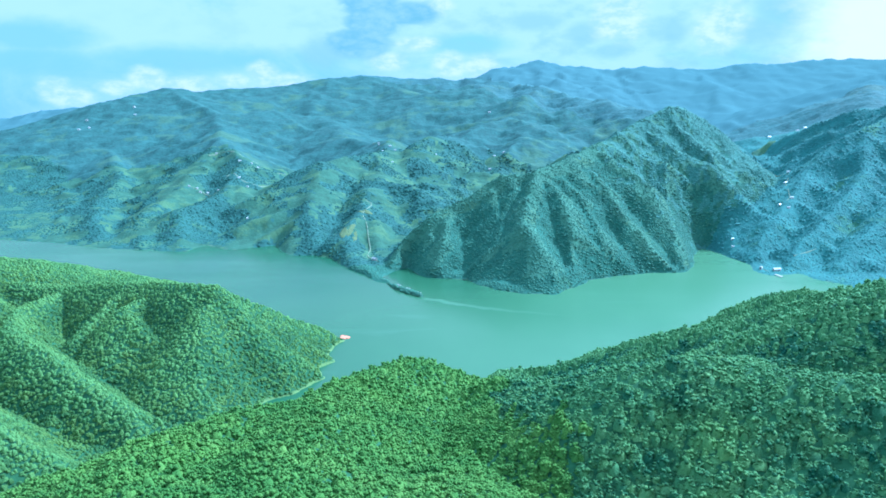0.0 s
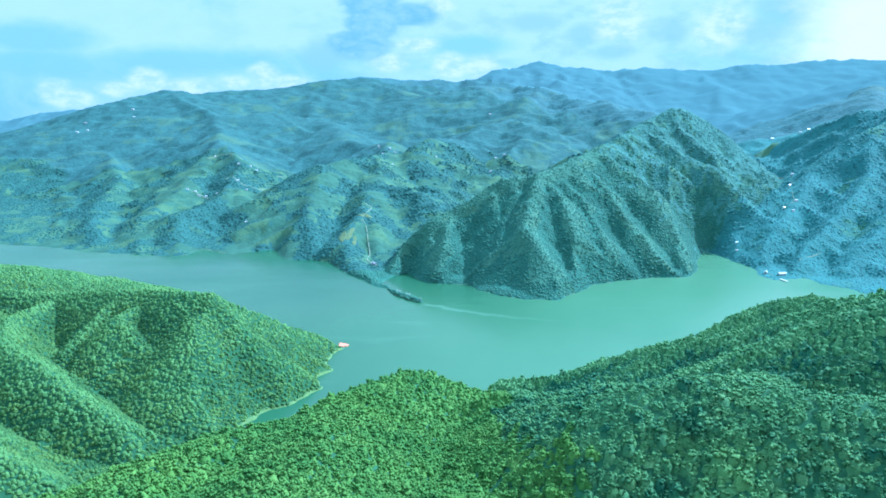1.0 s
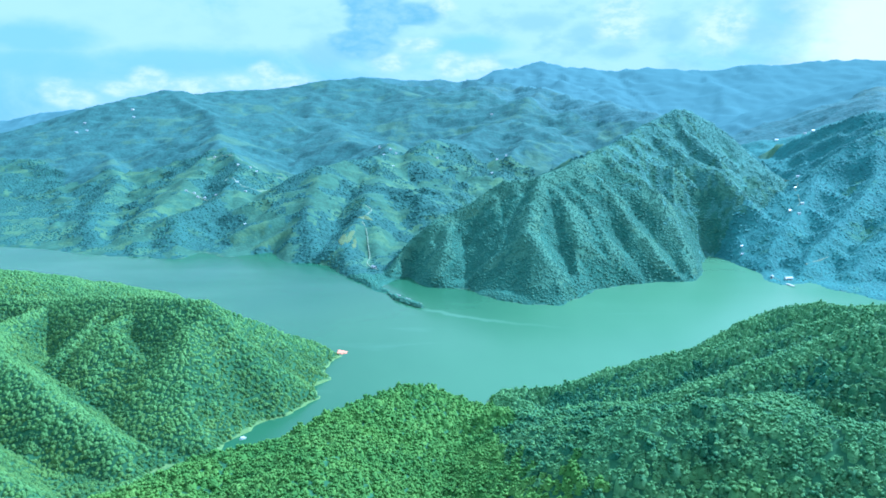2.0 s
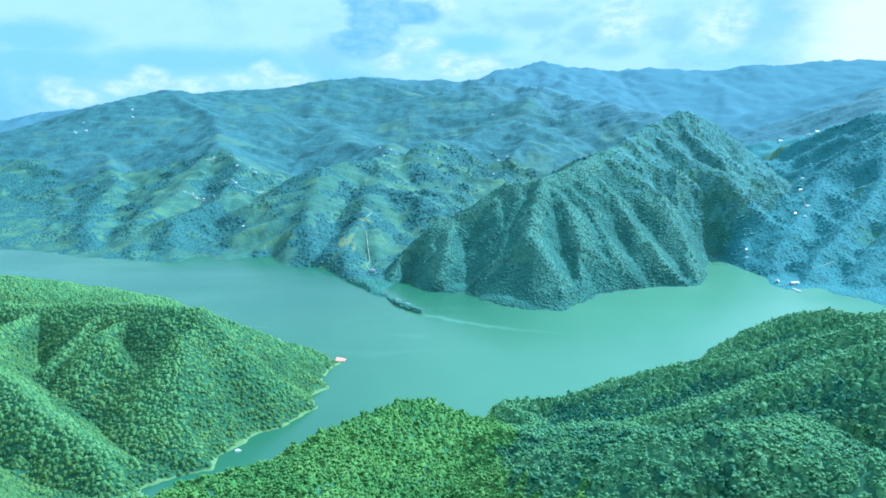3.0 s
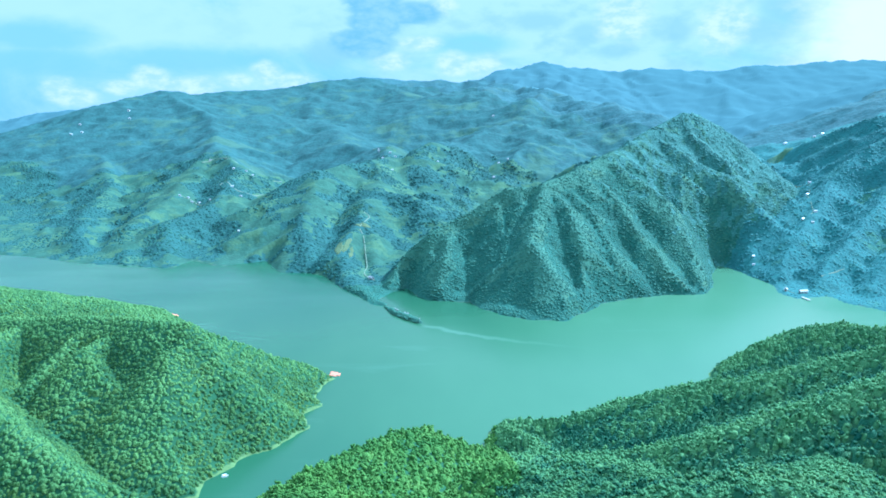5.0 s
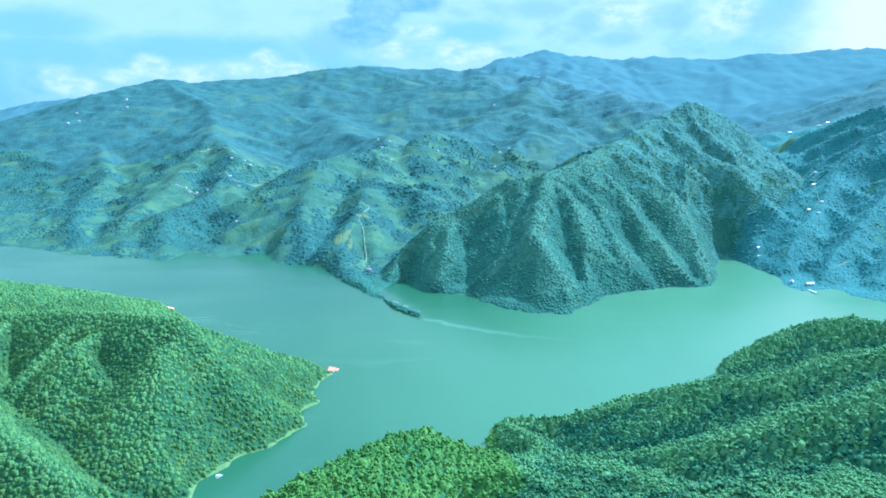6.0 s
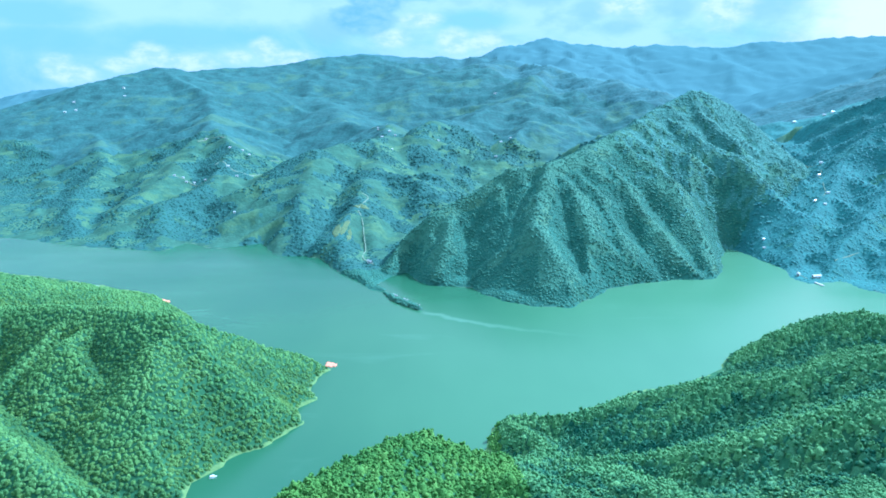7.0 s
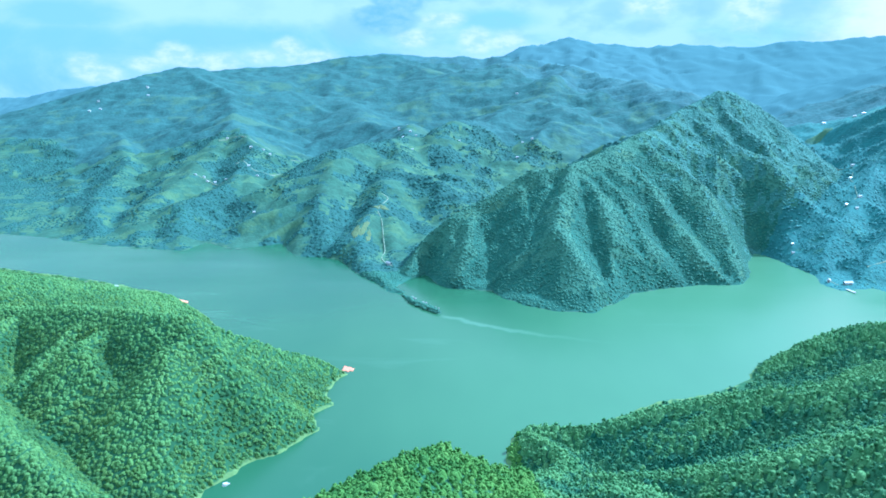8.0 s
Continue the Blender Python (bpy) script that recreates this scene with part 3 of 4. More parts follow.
def height(x, y):
    """The ground's height; the lake's surface is at 0."""
    x, y = np.asarray(x, float), np.asarray(y, float)
    reach = np.clip((y - 200) / 1400, 0.15, 1.0)
    wx = x + 34 * reach * (fbm(x, y, 130, 3, 21) - 0.5)
    wy = y + 34 * reach * (fbm(x, y, 130, 3, 31) - 0.5)
    field = np.full(x.shape, -400.0)
    for pts, slope in CRESTS:
        pad = max(p[2] for p in pts) / slope + 60
        xs, ys = [p[0] for p in pts], [p[1] for p in pts]
        near = (wx > min(xs) - pad) & (wx < max(xs) + pad) & (wy > min(ys) - pad) & (wy < max(ys) + pad)
        if not near.any():
            continue
        px, py, best = wx[near], wy[near], field[near]
        for (ax, ay, az), (bx, by, bz) in zip(pts, pts[1:]):
            ex, ey = bx - ax, by - ay
            k = np.clip(((px - ax) * ex + (py - ay) * ey) / (ex * ex + ey * ey), 0, 1)
            d = np.hypot(px - ax - k * ex, py - ay - k * ey)
            best = np.maximum(best, az + k * (bz - az) - (np.sqrt((slope * d) ** 2 + 36) - 6))
        field[near] = best
    sx = x + 9 * (fbm(x, y, 26, 3, 41) - 0.5)
    sy = y + 9 * (fbm(x, y, 26, 3, 51) - 0.5)
    lake = shore_distance(sx, sy, LAKE)
    land = np.maximum(-lake, 0)
    rough = (fbm(x, y, 70, 4, 7, True) - 0.6) * 16 + (fbm(x, y, 240, 3, 9) - 0.5) * 30 * reach
    near_side = y < mid_lake(x)
    steep = np.clip((x + 180) / 60, 0, 1) * np.clip((valley(y) - x) / 40, 0, 1) * ~near_side
    h = field + rough * np.clip(land / 90, 0, 1) * np.clip((y - 700) / 1000, 0.22, 1.25) * (1 + 0.7 * steep)
    floor = 1.0 + 0.07 * np.minimum(land, 250) + 0.02 * land
    gentle = np.clip((x - valley(y)) / 60, 0, 1)
    cap = 0.8 + np.where(near_side, 1.0, 1.5 - 0.85 * gentle - 0.6 * np.clip((-140 - x) / 80, 0, 1)) * land - np.where(near_side, 0.55, 0.0) * np.minimum(land, 7)
    floor = floor + 0.35 * steep * np.minimum(land, 14)
    h = np.minimum(np.maximum(h, np.minimum(floor, 40 + 0.02 * land)), cap)
    h = np.where(lake > 0, -0.8 - 0.22 * np.minimum(lake, 60), h)
    islet = shore_distance(sx, sy, ISLET)
    return np.where(islet > 0, np.minimum(0.4 + 0.9 * islet, 5.0), h)


def sheet_mesh(name, verts, faces, mats=(), index=None, smooth=True):
    me = bpy.data.meshes.new(name)
    me.vertices.add(len(verts))
    me.vertices.foreach_set("co", np.ascontiguousarray(verts, np.float32).ravel())
    n = faces.shape[1]
    me.loops.add(faces.size)
    me.loops.foreach_set("vertex_index", np.ascontiguousarray(faces, np.int32).ravel())
    me.polygons.add(len(faces))
    me.polygons.foreach_set("loop_start", np.arange(len(faces), dtype=np.int32) * n)
    me.polygons.foreach_set("use_smooth", np.broadcast_to(smooth, len(faces)).copy())
    for m in mats:
        me.materials.append(m)
    if index is not None:
        me.polygons.foreach_set("material_index", np.ascontiguousarray(index, np.int32))
    me.update(calc_edges=True)
    me.validate()
    return me


def zone(x, y):
    """0: near woods, 1: pine mountain, 2: the far massif, 3: its upper slopes, 4: the slopes past the cove."""
    jitter = 50 * (fbm(x, y, 90, 3, 61) - 0.5)
    near = y < mid_lake(x)
    crest = np.interp(x, [-130, 59, 154, 291, 443, 569, 662, 723], [1290, 1420, 1410, 1560, 1740, 1830, 1830, 1760])
    pine = (x > -150) & (x < valley(y) + 0.6 * jitter) & (y + jitter < crest + 40)
    pine |= (x > -240) & (x < -60) & (y + jitter < 1300)
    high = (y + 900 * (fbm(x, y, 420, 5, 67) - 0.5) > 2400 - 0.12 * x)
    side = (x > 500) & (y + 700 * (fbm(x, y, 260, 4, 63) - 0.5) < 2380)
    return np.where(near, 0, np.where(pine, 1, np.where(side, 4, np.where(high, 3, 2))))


def clearing(x, y, z):
    """Where the far massif is farmed: ragged fields on its lower slopes."""
    n = 0.6 * fbm(x, y, 95, 4, 71) + 0.4 * fbm(x, y, 34, 3, 73)
    low = np.clip((300 - z) / 120, 0, 1) * np.clip((2700 - y) / 300, 0, 1) * np.clip((x + 1350) / 250, 0, 1)
    return (n + 0.1 * low > 0.6) & ~((x > -240) & (y < 1430))


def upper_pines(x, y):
    # pines far enough back to take the haze-tinted greens
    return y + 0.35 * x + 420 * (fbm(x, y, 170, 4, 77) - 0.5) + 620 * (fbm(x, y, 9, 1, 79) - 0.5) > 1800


def far_range(x, y, nearer=0.0):
    left = (x < -1500) & (y > 4150)
    return left | (y + nearer + 260 * (fbm(x, y, 300, 4, 81) - 0.5) > 4720 - 1.7 * np.clip(x + 150, 0, 1150))


# ---- where tracks, bare ground, meadows and houses lie ----
TRACKS = [
    ([(-240, 1687), (-212, 1670), (-222, 1613), (-232, 1591), (-216, 1568), (-208, 1529), (-202, 1489), (-190, 1431), (-193, 1389), (-176, 1351), (-162, 1329)], 1.0),
    ([(566, 1290), (560, 1270), (558, 1258), (562, 1246)], 0.6),
    ([(624, 1286), (640, 1294), (658, 1303), (678, 1313)], 0.7),
    ([(-844, 2330), (-805, 2359), (-754, 2314), (-692, 2281), (-620, 2249), (-577, 2285)], 1.8),
    ([(-697, 2061), (-685, 2082), (-633, 1999), (-589, 2030), (-549, 2116), (-481, 2127)], 1.6),
    ([(-795, 1979), (-766, 1982), (-707, 1958), (-661, 1947)], 1.5),
    ([(673, 1929), (734, 1844), (754, 1844), (809, 1724), (763, 1646), (721, 1524), (691, 1508)], 0.6),
    ([(-309, 2489), (-234, 2497), (-220, 2544), (-155, 2593), (-78, 2570)], 1.7),
]
# centre x, y, half lengths, turn in degrees
BARE_PATCHES = [(-254, 1476, 10, 40, 6), (-240, 1492, 6, 46, -4), (-228, 1470, 5, 34, 4), (-222, 1604, 22, 12, 10)]
RED_PATCHES = [(-158, 889, 8, 10, 30), (-462, 1136, 10, 13, 35)]
MEADOWS = [(-729, 1713, 22, 30, 25), (-187, 2228, 34, 26, 0), (-573, 1627, 14, 24, -10), (-768, 2262, 36, 16, 10), (-238, 2384, 30, 18, 0), (954, 2202, 60, 30, 10), (-156, 1392, 12, 30, 20), (90, 2307, 26, 16, 20)]
HOUSES = [
    # x, y, turn, size, kind of roof
    (-699, 2202, 10, 1.2, 0), (-659, 2193, -15, 1.0, 1), (-635, 2177, 30, 1.1, 0), (-647, 2021, 20, 1.2, 0), (-612, 1981, 0, 1.0, 1), (-781, 1979, 12, 1.0, 1), (-760, 1985, -20, 0.9, 0), (-744, 1965, 5, 1.0, 1), (-726, 1973, 40, 0.9, 0),
    (-689, 1958, 15, 0.9, 1), (-824, 2351, 0, 1.1, 1), (-525, 1680, 25, 0.8, 0), (-541, 2088, -10, 1.0, 1), (-240, 2570, 0, 1.3, 1), (-220, 2558, 20, 1.1, 0), (-230, 2612, -25, 1.2, 1), (-200, 2621, 10, 1.3, 0), (-180, 2593, 35, 1.1, 1),
    (-234, 2343, 5, 1.1, 0), (-276, 2398, -15, 1.0, 1), (-250, 2271, 25, 1.0, 0), (-215, 2326, 0, 1.0, 1), (-206, 2130, 10, 0.9, 0), (93, 2182, 15, 1.1, 1), (117, 2359, 0, 1.2, 0), (147, 2363, 25, 1.1, 1), (-78, 2252, -10, 1.0, 0),
    (138, 3267, 0, 1.6, 1), (-284, 2452, 20, 1.0, 1), (-255, 2483, -5, 1.1, 0), (1169, 2412, 10, 1.6, 0), (1154, 2433, -15, 1.5, 1), (1036, 2377, 5, 1.6, 0), (734, 1850, 0, 1.3, 1), (760, 1851, 20, 1.4, 0), (810, 1736, -10, 1.1, 1),
    (767, 1653, 15, 1.0, 0), (726, 1529, 0, 1.0, 1), (694, 1513, 25, 1.0, 0), (703, 1491, -5, 0.9, 1), (-1627, 2973, 0, 1.5, 0), (-1659, 3107, 20, 1.5, 1), (-1603, 3015, 10, 1.4, 0), (-1518, 3274, -10, 1.6, 1), (-1480, 3196, 5, 1.5, 0),
    (566, 1433, 10, 0.8, 0), (558, 1409, -10, 0.8, 1), (-601, 1207, -20, 1.0, 0), (-625, 1215, -20, 0.8, 1), (-706, 1236, -10, 0.9, 0), (-740, 1247, -5, 0.9, 1), (-664, 1226, -15, 0.7, 1),
]


def in_patch(x, y, patch, grow=0.0):
    cx, cy, rx, ry, turn = patch
    c, s_ = math.cos(radians(turn)), math.sin(radians(turn))
    u, v = (x - cx) * c + (y - cy) * s_, -(x - cx) * s_ + (y - cy) * c
    return (u / (rx + grow)) ** 2 + (v / (ry + grow)) ** 2 < 1


def land_grid():
    """Rows that widen with distance: places, heights, and how far each stands proud of the land round it."""
    ys = [-700.0]
    while ys[-1] < 4990:
        y = ys[-1]
        ys.append(y + (24.0 if y < 120 else max(3.0, 0.0048 * (y + 250))))
    ys = np.array(ys)
    width = 420 + 0.92 * np.maximum(ys, 200)
    x = np.linspace(-1, 1, 501)[None, :] * width[:, None]
    y = np.repeat(ys[:, None], x.shape[1], 1)
    z = height(x, y)
    flat = np.maximum(z, 0)
    for axis in (0, 1):
        for _ in range(2):
            pad = np.pad(flat, [(5, 5) if a == axis else (0, 0) for a in (0, 1)], "edge")
            total = np.cumsum(np.insert(pad, 0, 0, axis), axis)
            n = flat.shape[axis]
            flat = (np.take(total, np.arange(11, 11 + n), axis) - np.take(total, np.arange(n), axis)) / 11
    return ys, width, x, y, z, np.maximum(z, 0) - flat


GRID_Y, GRID_W, GRID_X, GRID_YY, GRID_Z, GRID_PROUD = land_grid()


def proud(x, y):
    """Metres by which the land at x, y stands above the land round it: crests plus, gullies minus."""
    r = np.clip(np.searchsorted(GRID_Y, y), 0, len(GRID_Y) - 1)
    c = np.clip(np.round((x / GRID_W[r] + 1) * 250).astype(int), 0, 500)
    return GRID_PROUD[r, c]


def ground():
    """One sheet out to the foot of the last ranges, and those ranges beyond it."""
    verts = np.stack([GRID_X, GRID_YY, GRID_Z], -1).reshape(-1, 3)
    i = np.arange(len(verts)).reshape(GRID_X.shape)
    quads = np.stack([i[:-1, :-1], i[:-1, 1:], i[1:, 1:], i[1:, :-1]], -1)
    quads = quads.reshape(-1, 4)
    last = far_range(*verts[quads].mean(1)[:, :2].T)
    for name, faces, mats, label in (("ground", quads[~last], (FLOOR_NEAR, FLOOR_MID, FLOOR_FAR_HAZE, FLOOR_HIGH_HAZE, FLOOR_COVE_HAZE, FLOOR_FIELD, FLOOR_PINE_CREST, FLOOR_UPPER_HAZE, FLOOR_PALE_HAZE), "wooded mountain slopes falling steeply to a reservoir shore"), ("backdrop", quads[last], (DISTANT_HAZE,), "last mountain ranges along the skyline, glowing pale blue in place of haze")):
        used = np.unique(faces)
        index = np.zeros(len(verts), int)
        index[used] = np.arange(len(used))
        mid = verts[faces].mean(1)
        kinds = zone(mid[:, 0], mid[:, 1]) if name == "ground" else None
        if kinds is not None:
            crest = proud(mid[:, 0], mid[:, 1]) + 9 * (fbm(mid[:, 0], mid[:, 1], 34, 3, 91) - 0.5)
            # one paler step of painted haze before the last ranges
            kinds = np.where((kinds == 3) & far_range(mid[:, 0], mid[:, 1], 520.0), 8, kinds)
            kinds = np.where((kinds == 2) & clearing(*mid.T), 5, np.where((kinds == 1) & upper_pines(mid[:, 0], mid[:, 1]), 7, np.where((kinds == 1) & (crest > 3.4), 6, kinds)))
            ragged = 26 * (fbm(mid[:, 0], mid[:, 1], 22, 3, 93) - 0.5)
            for patch in MEADOWS:
                kinds = np.where(in_patch(mid[:, 0], mid[:, 1], patch, ragged), 5, kinds)
        tagged(new(name, sheet_mesh(name, verts[used], index[faces], mats, kinds)), label, name, kind="structure")


def water():
    ys = np.concatenate([np.arange(300, 2300, 25.0)])
    xs = np.arange(-4700, 4701, 100.0)
    x, y = np.meshgrid(xs, ys)
    verts = np.stack([x, y, x * 0], -1).reshape(-1, 3)
    i = np.arange(x.size).reshape(x.shape)
    faces = np.stack([i[:-1, :-1], i[:-1, 1:], i[1:, 1:], i[1:, :-1]], -1).reshape(-1, 4)
    tagged(new("water", sheet_mesh("water", verts, faces, (WATER,))), "calm milky turquoise-green reservoir water with faint streaks", "lake", kind="structure")


ground()
water()


# ---- woods ----
def icosahedron():
    g = (1 + 5**0.5) / 2
    v = np.array([(-1, g, 0), (1, g, 0), (-1, -g, 0), (1, -g, 0), (0, -1, g), (0, 1, g), (0, -1, -g), (0, 1, -g), (g, 0, -1), (g, 0, 1), (-g, 0, -1), (-g, 0, 1)], float)
    f = np.array([(0, 11, 5), (0, 5, 1), (0, 1, 7), (0, 7, 10), (0, 10, 11), (1, 5, 9), (5, 11, 4), (11, 10, 2), (10, 7, 6), (7, 1, 8), (3, 9, 4), (3, 4, 2), (3, 2, 6), (3, 6, 8), (3, 8, 9), (4, 9, 5), (2, 4, 11), (6, 2, 10), (8, 6, 7), (9, 8, 1)])
    return v / np.linalg.norm(v[0]), f


ICO_V, ICO_F = icosahedron()


OCT_V = np.array([(1, 0, 0), (-1, 0, 0), (0, 1, 0), (0, -1, 0), (0, 0, 1), (0, 0, -1)], float)
OCT_F = np.array([(0, 2, 4), (2, 1, 4), (1, 3, 4), (3, 0, 4), (2, 0, 5), (1, 2, 5), (3, 1, 5), (0, 3, 5)])


def dome(rng):
    """A far crown, about 1 m in radius: a low uneven cap of leaves."""
    vs, fs = [(rng.uniform(-0.2, 0.2), rng.uniform(-0.2, 0.2), rng.uniform(0.40, 0.54))], []
    for ring, (r, z) in enumerate(((0.58, 0.33), (1.0, -0.12))):
        for k in range(6):
            a, q = (k + 0.5 * ring) * math.pi / 3 + rng.uniform(-0.25, 0.25), r * rng.uniform(0.8, 1.2)
            vs.append((q * math.cos(a), q * math.sin(a), z * rng.uniform(0.75, 1.25)))
    for k in range(6):
        n = (k + 1) % 6
        fs += [(0, 1 + k, 1 + n), (1 + k, 7 + k, 1 + n), (1 + n, 7 + k, 7 + n)]
    return np.array(vs), np.array(fs)


def crown(clumps, rng, tall=1.0, core=True):
    """A crown about 1 m in radius: a leafy cap with small uneven sprays standing out of it; its foot at 0."""
    v, f = dome(rng)
    vs, fs, at = [v * (0.95, 0.95, 1.45 * tall)], [f], len(v)
    for c in range(clumps):
        a, out = c * 2.4 + rng.uniform(-0.5, 0.5), rng.uniform(0.1, 0.98)
        up = 0.74 * tall * (1 - out * out) ** 0.6
        r = rng.uniform(0.17, 0.34) if core else rng.uniform(0.22, 0.40)
        q = np.array(Euler((rng.uniform(0, 6), rng.uniform(0, 6), rng.uniform(0, 6))).to_matrix())
        v = OCT_V @ q.T * r * np.array([rng.uniform(0.65, 1.35) for _ in OCT_V])[:, None] * (1, 1, 0.8)
        vs.append(v + (out * math.cos(a), out * math.sin(a), up))
        fs.append(OCT_F + at)
        at += 6
    return np.concatenate(vs), np.concatenate(fs)


def wood(name, label, places, sizes, clumps, material, rng, tall=1.0, kinds=12, sunk=0.45, core=False, uneven=(0.85, 1.3), smooth=True):
    """Many trees joined into one mesh."""
    forms = [crown(clumps, rng, tall * rng.uniform(0.8, 1.25), core) if clumps else dome(rng) for _ in range(kinds)]
    gen = np.random.default_rng(int(rng.random() * 1e6))
    pick, turn = gen.integers(0, kinds, len(places)), gen.uniform(0, 2 * np.pi, len(places))
    vs, fs, at = [], [], 0
    for k, (v, f) in enumerate(forms):
        sel = pick == k
        p, s, a = places[sel], sizes[sel], turn[sel]
        ca, sa = np.cos(a)[:, None], np.sin(a)[:, None]
        x = (v[None, :, 0] * ca - v[None, :, 1] * sa) * s[:, None] + p[:, :1]
        y = (v[None, :, 0] * sa + v[None, :, 1] * ca) * s[:, None] + p[:, 1:2]
        z = v[None, :, 2] * (s * gen.uniform(*uneven, len(s)))[:, None] + (p[:, 2] - sunk * s)[:, None]
        vs.append(np.stack([x, y, z], -1).reshape(-1, 3))
        fs.append((f[None] + (np.arange(len(p)) * len(v))[:, None, None]).reshape(-1, 3) + at)
        at += len(p) * len(v)
    me = sheet_mesh(name, np.concatenate(vs), np.concatenate(fs), (material,), smooth=smooth)
    return tagged(new(name, me), label, "forest", kind="stuff")


def near_line(x, y, pts, width):
    best = np.full(np.shape(x), 1e12)
    for (ax, ay), (bx, by) in zip(pts, pts[1:]):
        ex, ey = bx - ax, by - ay
        k = np.clip(((x - ax) * ex + (y - ay) * ey) / (ex * ex + ey * ey), 0, 1)
        best = np.minimum(best, (x - ax - k * ex) ** 2 + (y - ay - k * ey) ** 2)
    return best < width * width


def built_over(x, y):
    out = np.zeros(np.shape(x), bool)
    for pts, width in TRACKS:
        out |= near_line(x, y, pts, width + 3)
    for patch in (*BARE_PATCHES, *RED_PATCHES, *MEADOWS):
        out |= in_patch(x, y, patch)
    for hx, hy, *_ in HOUSES:
        out |= (x - hx) ** 2 + (y - hy + 4) ** 2 < 14**2
    return out


def scatter(x0, x1, y0, y1, step, seed, keep, fan=0.68, edge=90):
    """Jittered places on dry land, inside the fan of slopes that open ahead."""
    gen = np.random.default_rng(seed)
    x, y = np.meshgrid(np.arange(x0, x1, step), np.arange(y0, y1, step))
    x = x.ravel() + gen.uniform(-0.5, 0.5, x.size) * step
    y = y.ravel() + gen.uniform(-0.5, 0.5, y.size) * step
    ok = (np.abs(x) < fan * np.maximum(y, 0) + edge) & keep(x, y) & ~built_over(x, y)
    x, y = x[ok], y[ok]
    z = height(x, y)
    ok = z > np.where(y < mid_lake(x), 1.5, 0.9) + 1.5 * gen.random(len(z))
    return np.stack([x[ok], y[ok], z[ok] - 0.4], -1)


def crown_sizes(gen, small, big, count):
    """Mostly middling crowns, with a few that stand out."""
    return small + (big - small) * gen.random(count) ** 1.7


def woods():
    rng, gen = random.Random(11), np.random.default_rng(12)
    # light crests, dark gullies: partly plants, partly sun and shade in the colour
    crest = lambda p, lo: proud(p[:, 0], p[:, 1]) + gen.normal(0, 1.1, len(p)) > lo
    p = scatter(-420, 520, 212, 440, 3.6, 1, lambda x, y: (zone(x, y) == 0) & ~in_tree_stand(x, y))
    # yellow-green spur against bluer ridges, sun and shade put into the greens
    sunlit = p[:, 0] + 60 * (fbm(p[:, 0], p[:, 1], 38, 3, 97) - 0.5) + gen.normal(0, 4, len(p)) < 42 - 0.1 * (p[:, 1] - 300)
    top = crest(p, 0.7) & ~sunlit
    dark = ~sunlit & ~top
    wood("broadleaf_forest", "dense yellow-green broadleaf treetops covering a steep spur", p[sunlit], crown_sizes(gen, 2.0, 4.2, sunlit.sum()), 8, LEAF_SPUR, rng, 1.15, sunk=0.05, core=True, uneven=(0.8, 1.5))
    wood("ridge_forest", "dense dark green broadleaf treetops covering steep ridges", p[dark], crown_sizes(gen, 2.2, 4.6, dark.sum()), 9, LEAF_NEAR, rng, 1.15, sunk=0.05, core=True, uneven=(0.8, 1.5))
    wood("lit_ridge_scrub", "low scrub along ridge crests, its light green brightened as if sunlit", p[top], crown_sizes(gen, 1.9, 3.8, top.sum()), 10, LEAF_LIT_CREST, rng, sunk=0.1, core=True)
    p = scatter(-50, 54, 252, 310, 2.4, 7, in_tree_stand)
    wood("undergrowth", "low green bushes filling the gaps between trees", p, crown_sizes(gen, 1.2, 2.4, len(p)), 5, LEAF_SPUR, rng, sunk=0.05)
    p = scatter(-130, 800, 440, 1100, 4.1, 2, lambda x, y: zone(x, y) == 0)
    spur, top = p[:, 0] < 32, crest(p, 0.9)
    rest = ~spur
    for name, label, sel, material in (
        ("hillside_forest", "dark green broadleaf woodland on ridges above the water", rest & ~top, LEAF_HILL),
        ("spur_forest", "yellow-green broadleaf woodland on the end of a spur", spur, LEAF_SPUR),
        ("lit_crest_scrub", "scrub along the crests of lakeside ridges, its yellow-green brightened as if sunlit", rest & top, LEAF_LIT_CREST),
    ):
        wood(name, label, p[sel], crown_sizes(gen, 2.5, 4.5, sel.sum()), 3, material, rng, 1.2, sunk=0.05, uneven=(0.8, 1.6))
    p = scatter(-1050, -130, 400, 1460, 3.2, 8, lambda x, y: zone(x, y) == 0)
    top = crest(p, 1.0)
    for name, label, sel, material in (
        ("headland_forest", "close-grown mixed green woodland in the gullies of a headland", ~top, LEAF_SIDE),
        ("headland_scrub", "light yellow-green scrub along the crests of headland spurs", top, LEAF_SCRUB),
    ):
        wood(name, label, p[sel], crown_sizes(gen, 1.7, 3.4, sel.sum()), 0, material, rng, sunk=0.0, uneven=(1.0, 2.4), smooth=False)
    p = scatter(-260, 900, 1050, 1960, 3.9, 3, lambda x, y: zone(x, y) == 1)
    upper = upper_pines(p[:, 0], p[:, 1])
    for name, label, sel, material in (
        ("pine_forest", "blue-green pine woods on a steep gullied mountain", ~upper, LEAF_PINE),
        ("upper_pine_forest", "pine woods on a high ribbed mountainside, painted paler and bluer with haze", upper, LEAF_UPPER_HAZE),
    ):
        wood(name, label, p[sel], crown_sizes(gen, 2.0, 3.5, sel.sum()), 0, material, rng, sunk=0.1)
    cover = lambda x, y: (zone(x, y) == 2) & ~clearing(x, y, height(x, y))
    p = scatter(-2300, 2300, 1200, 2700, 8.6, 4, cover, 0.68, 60)
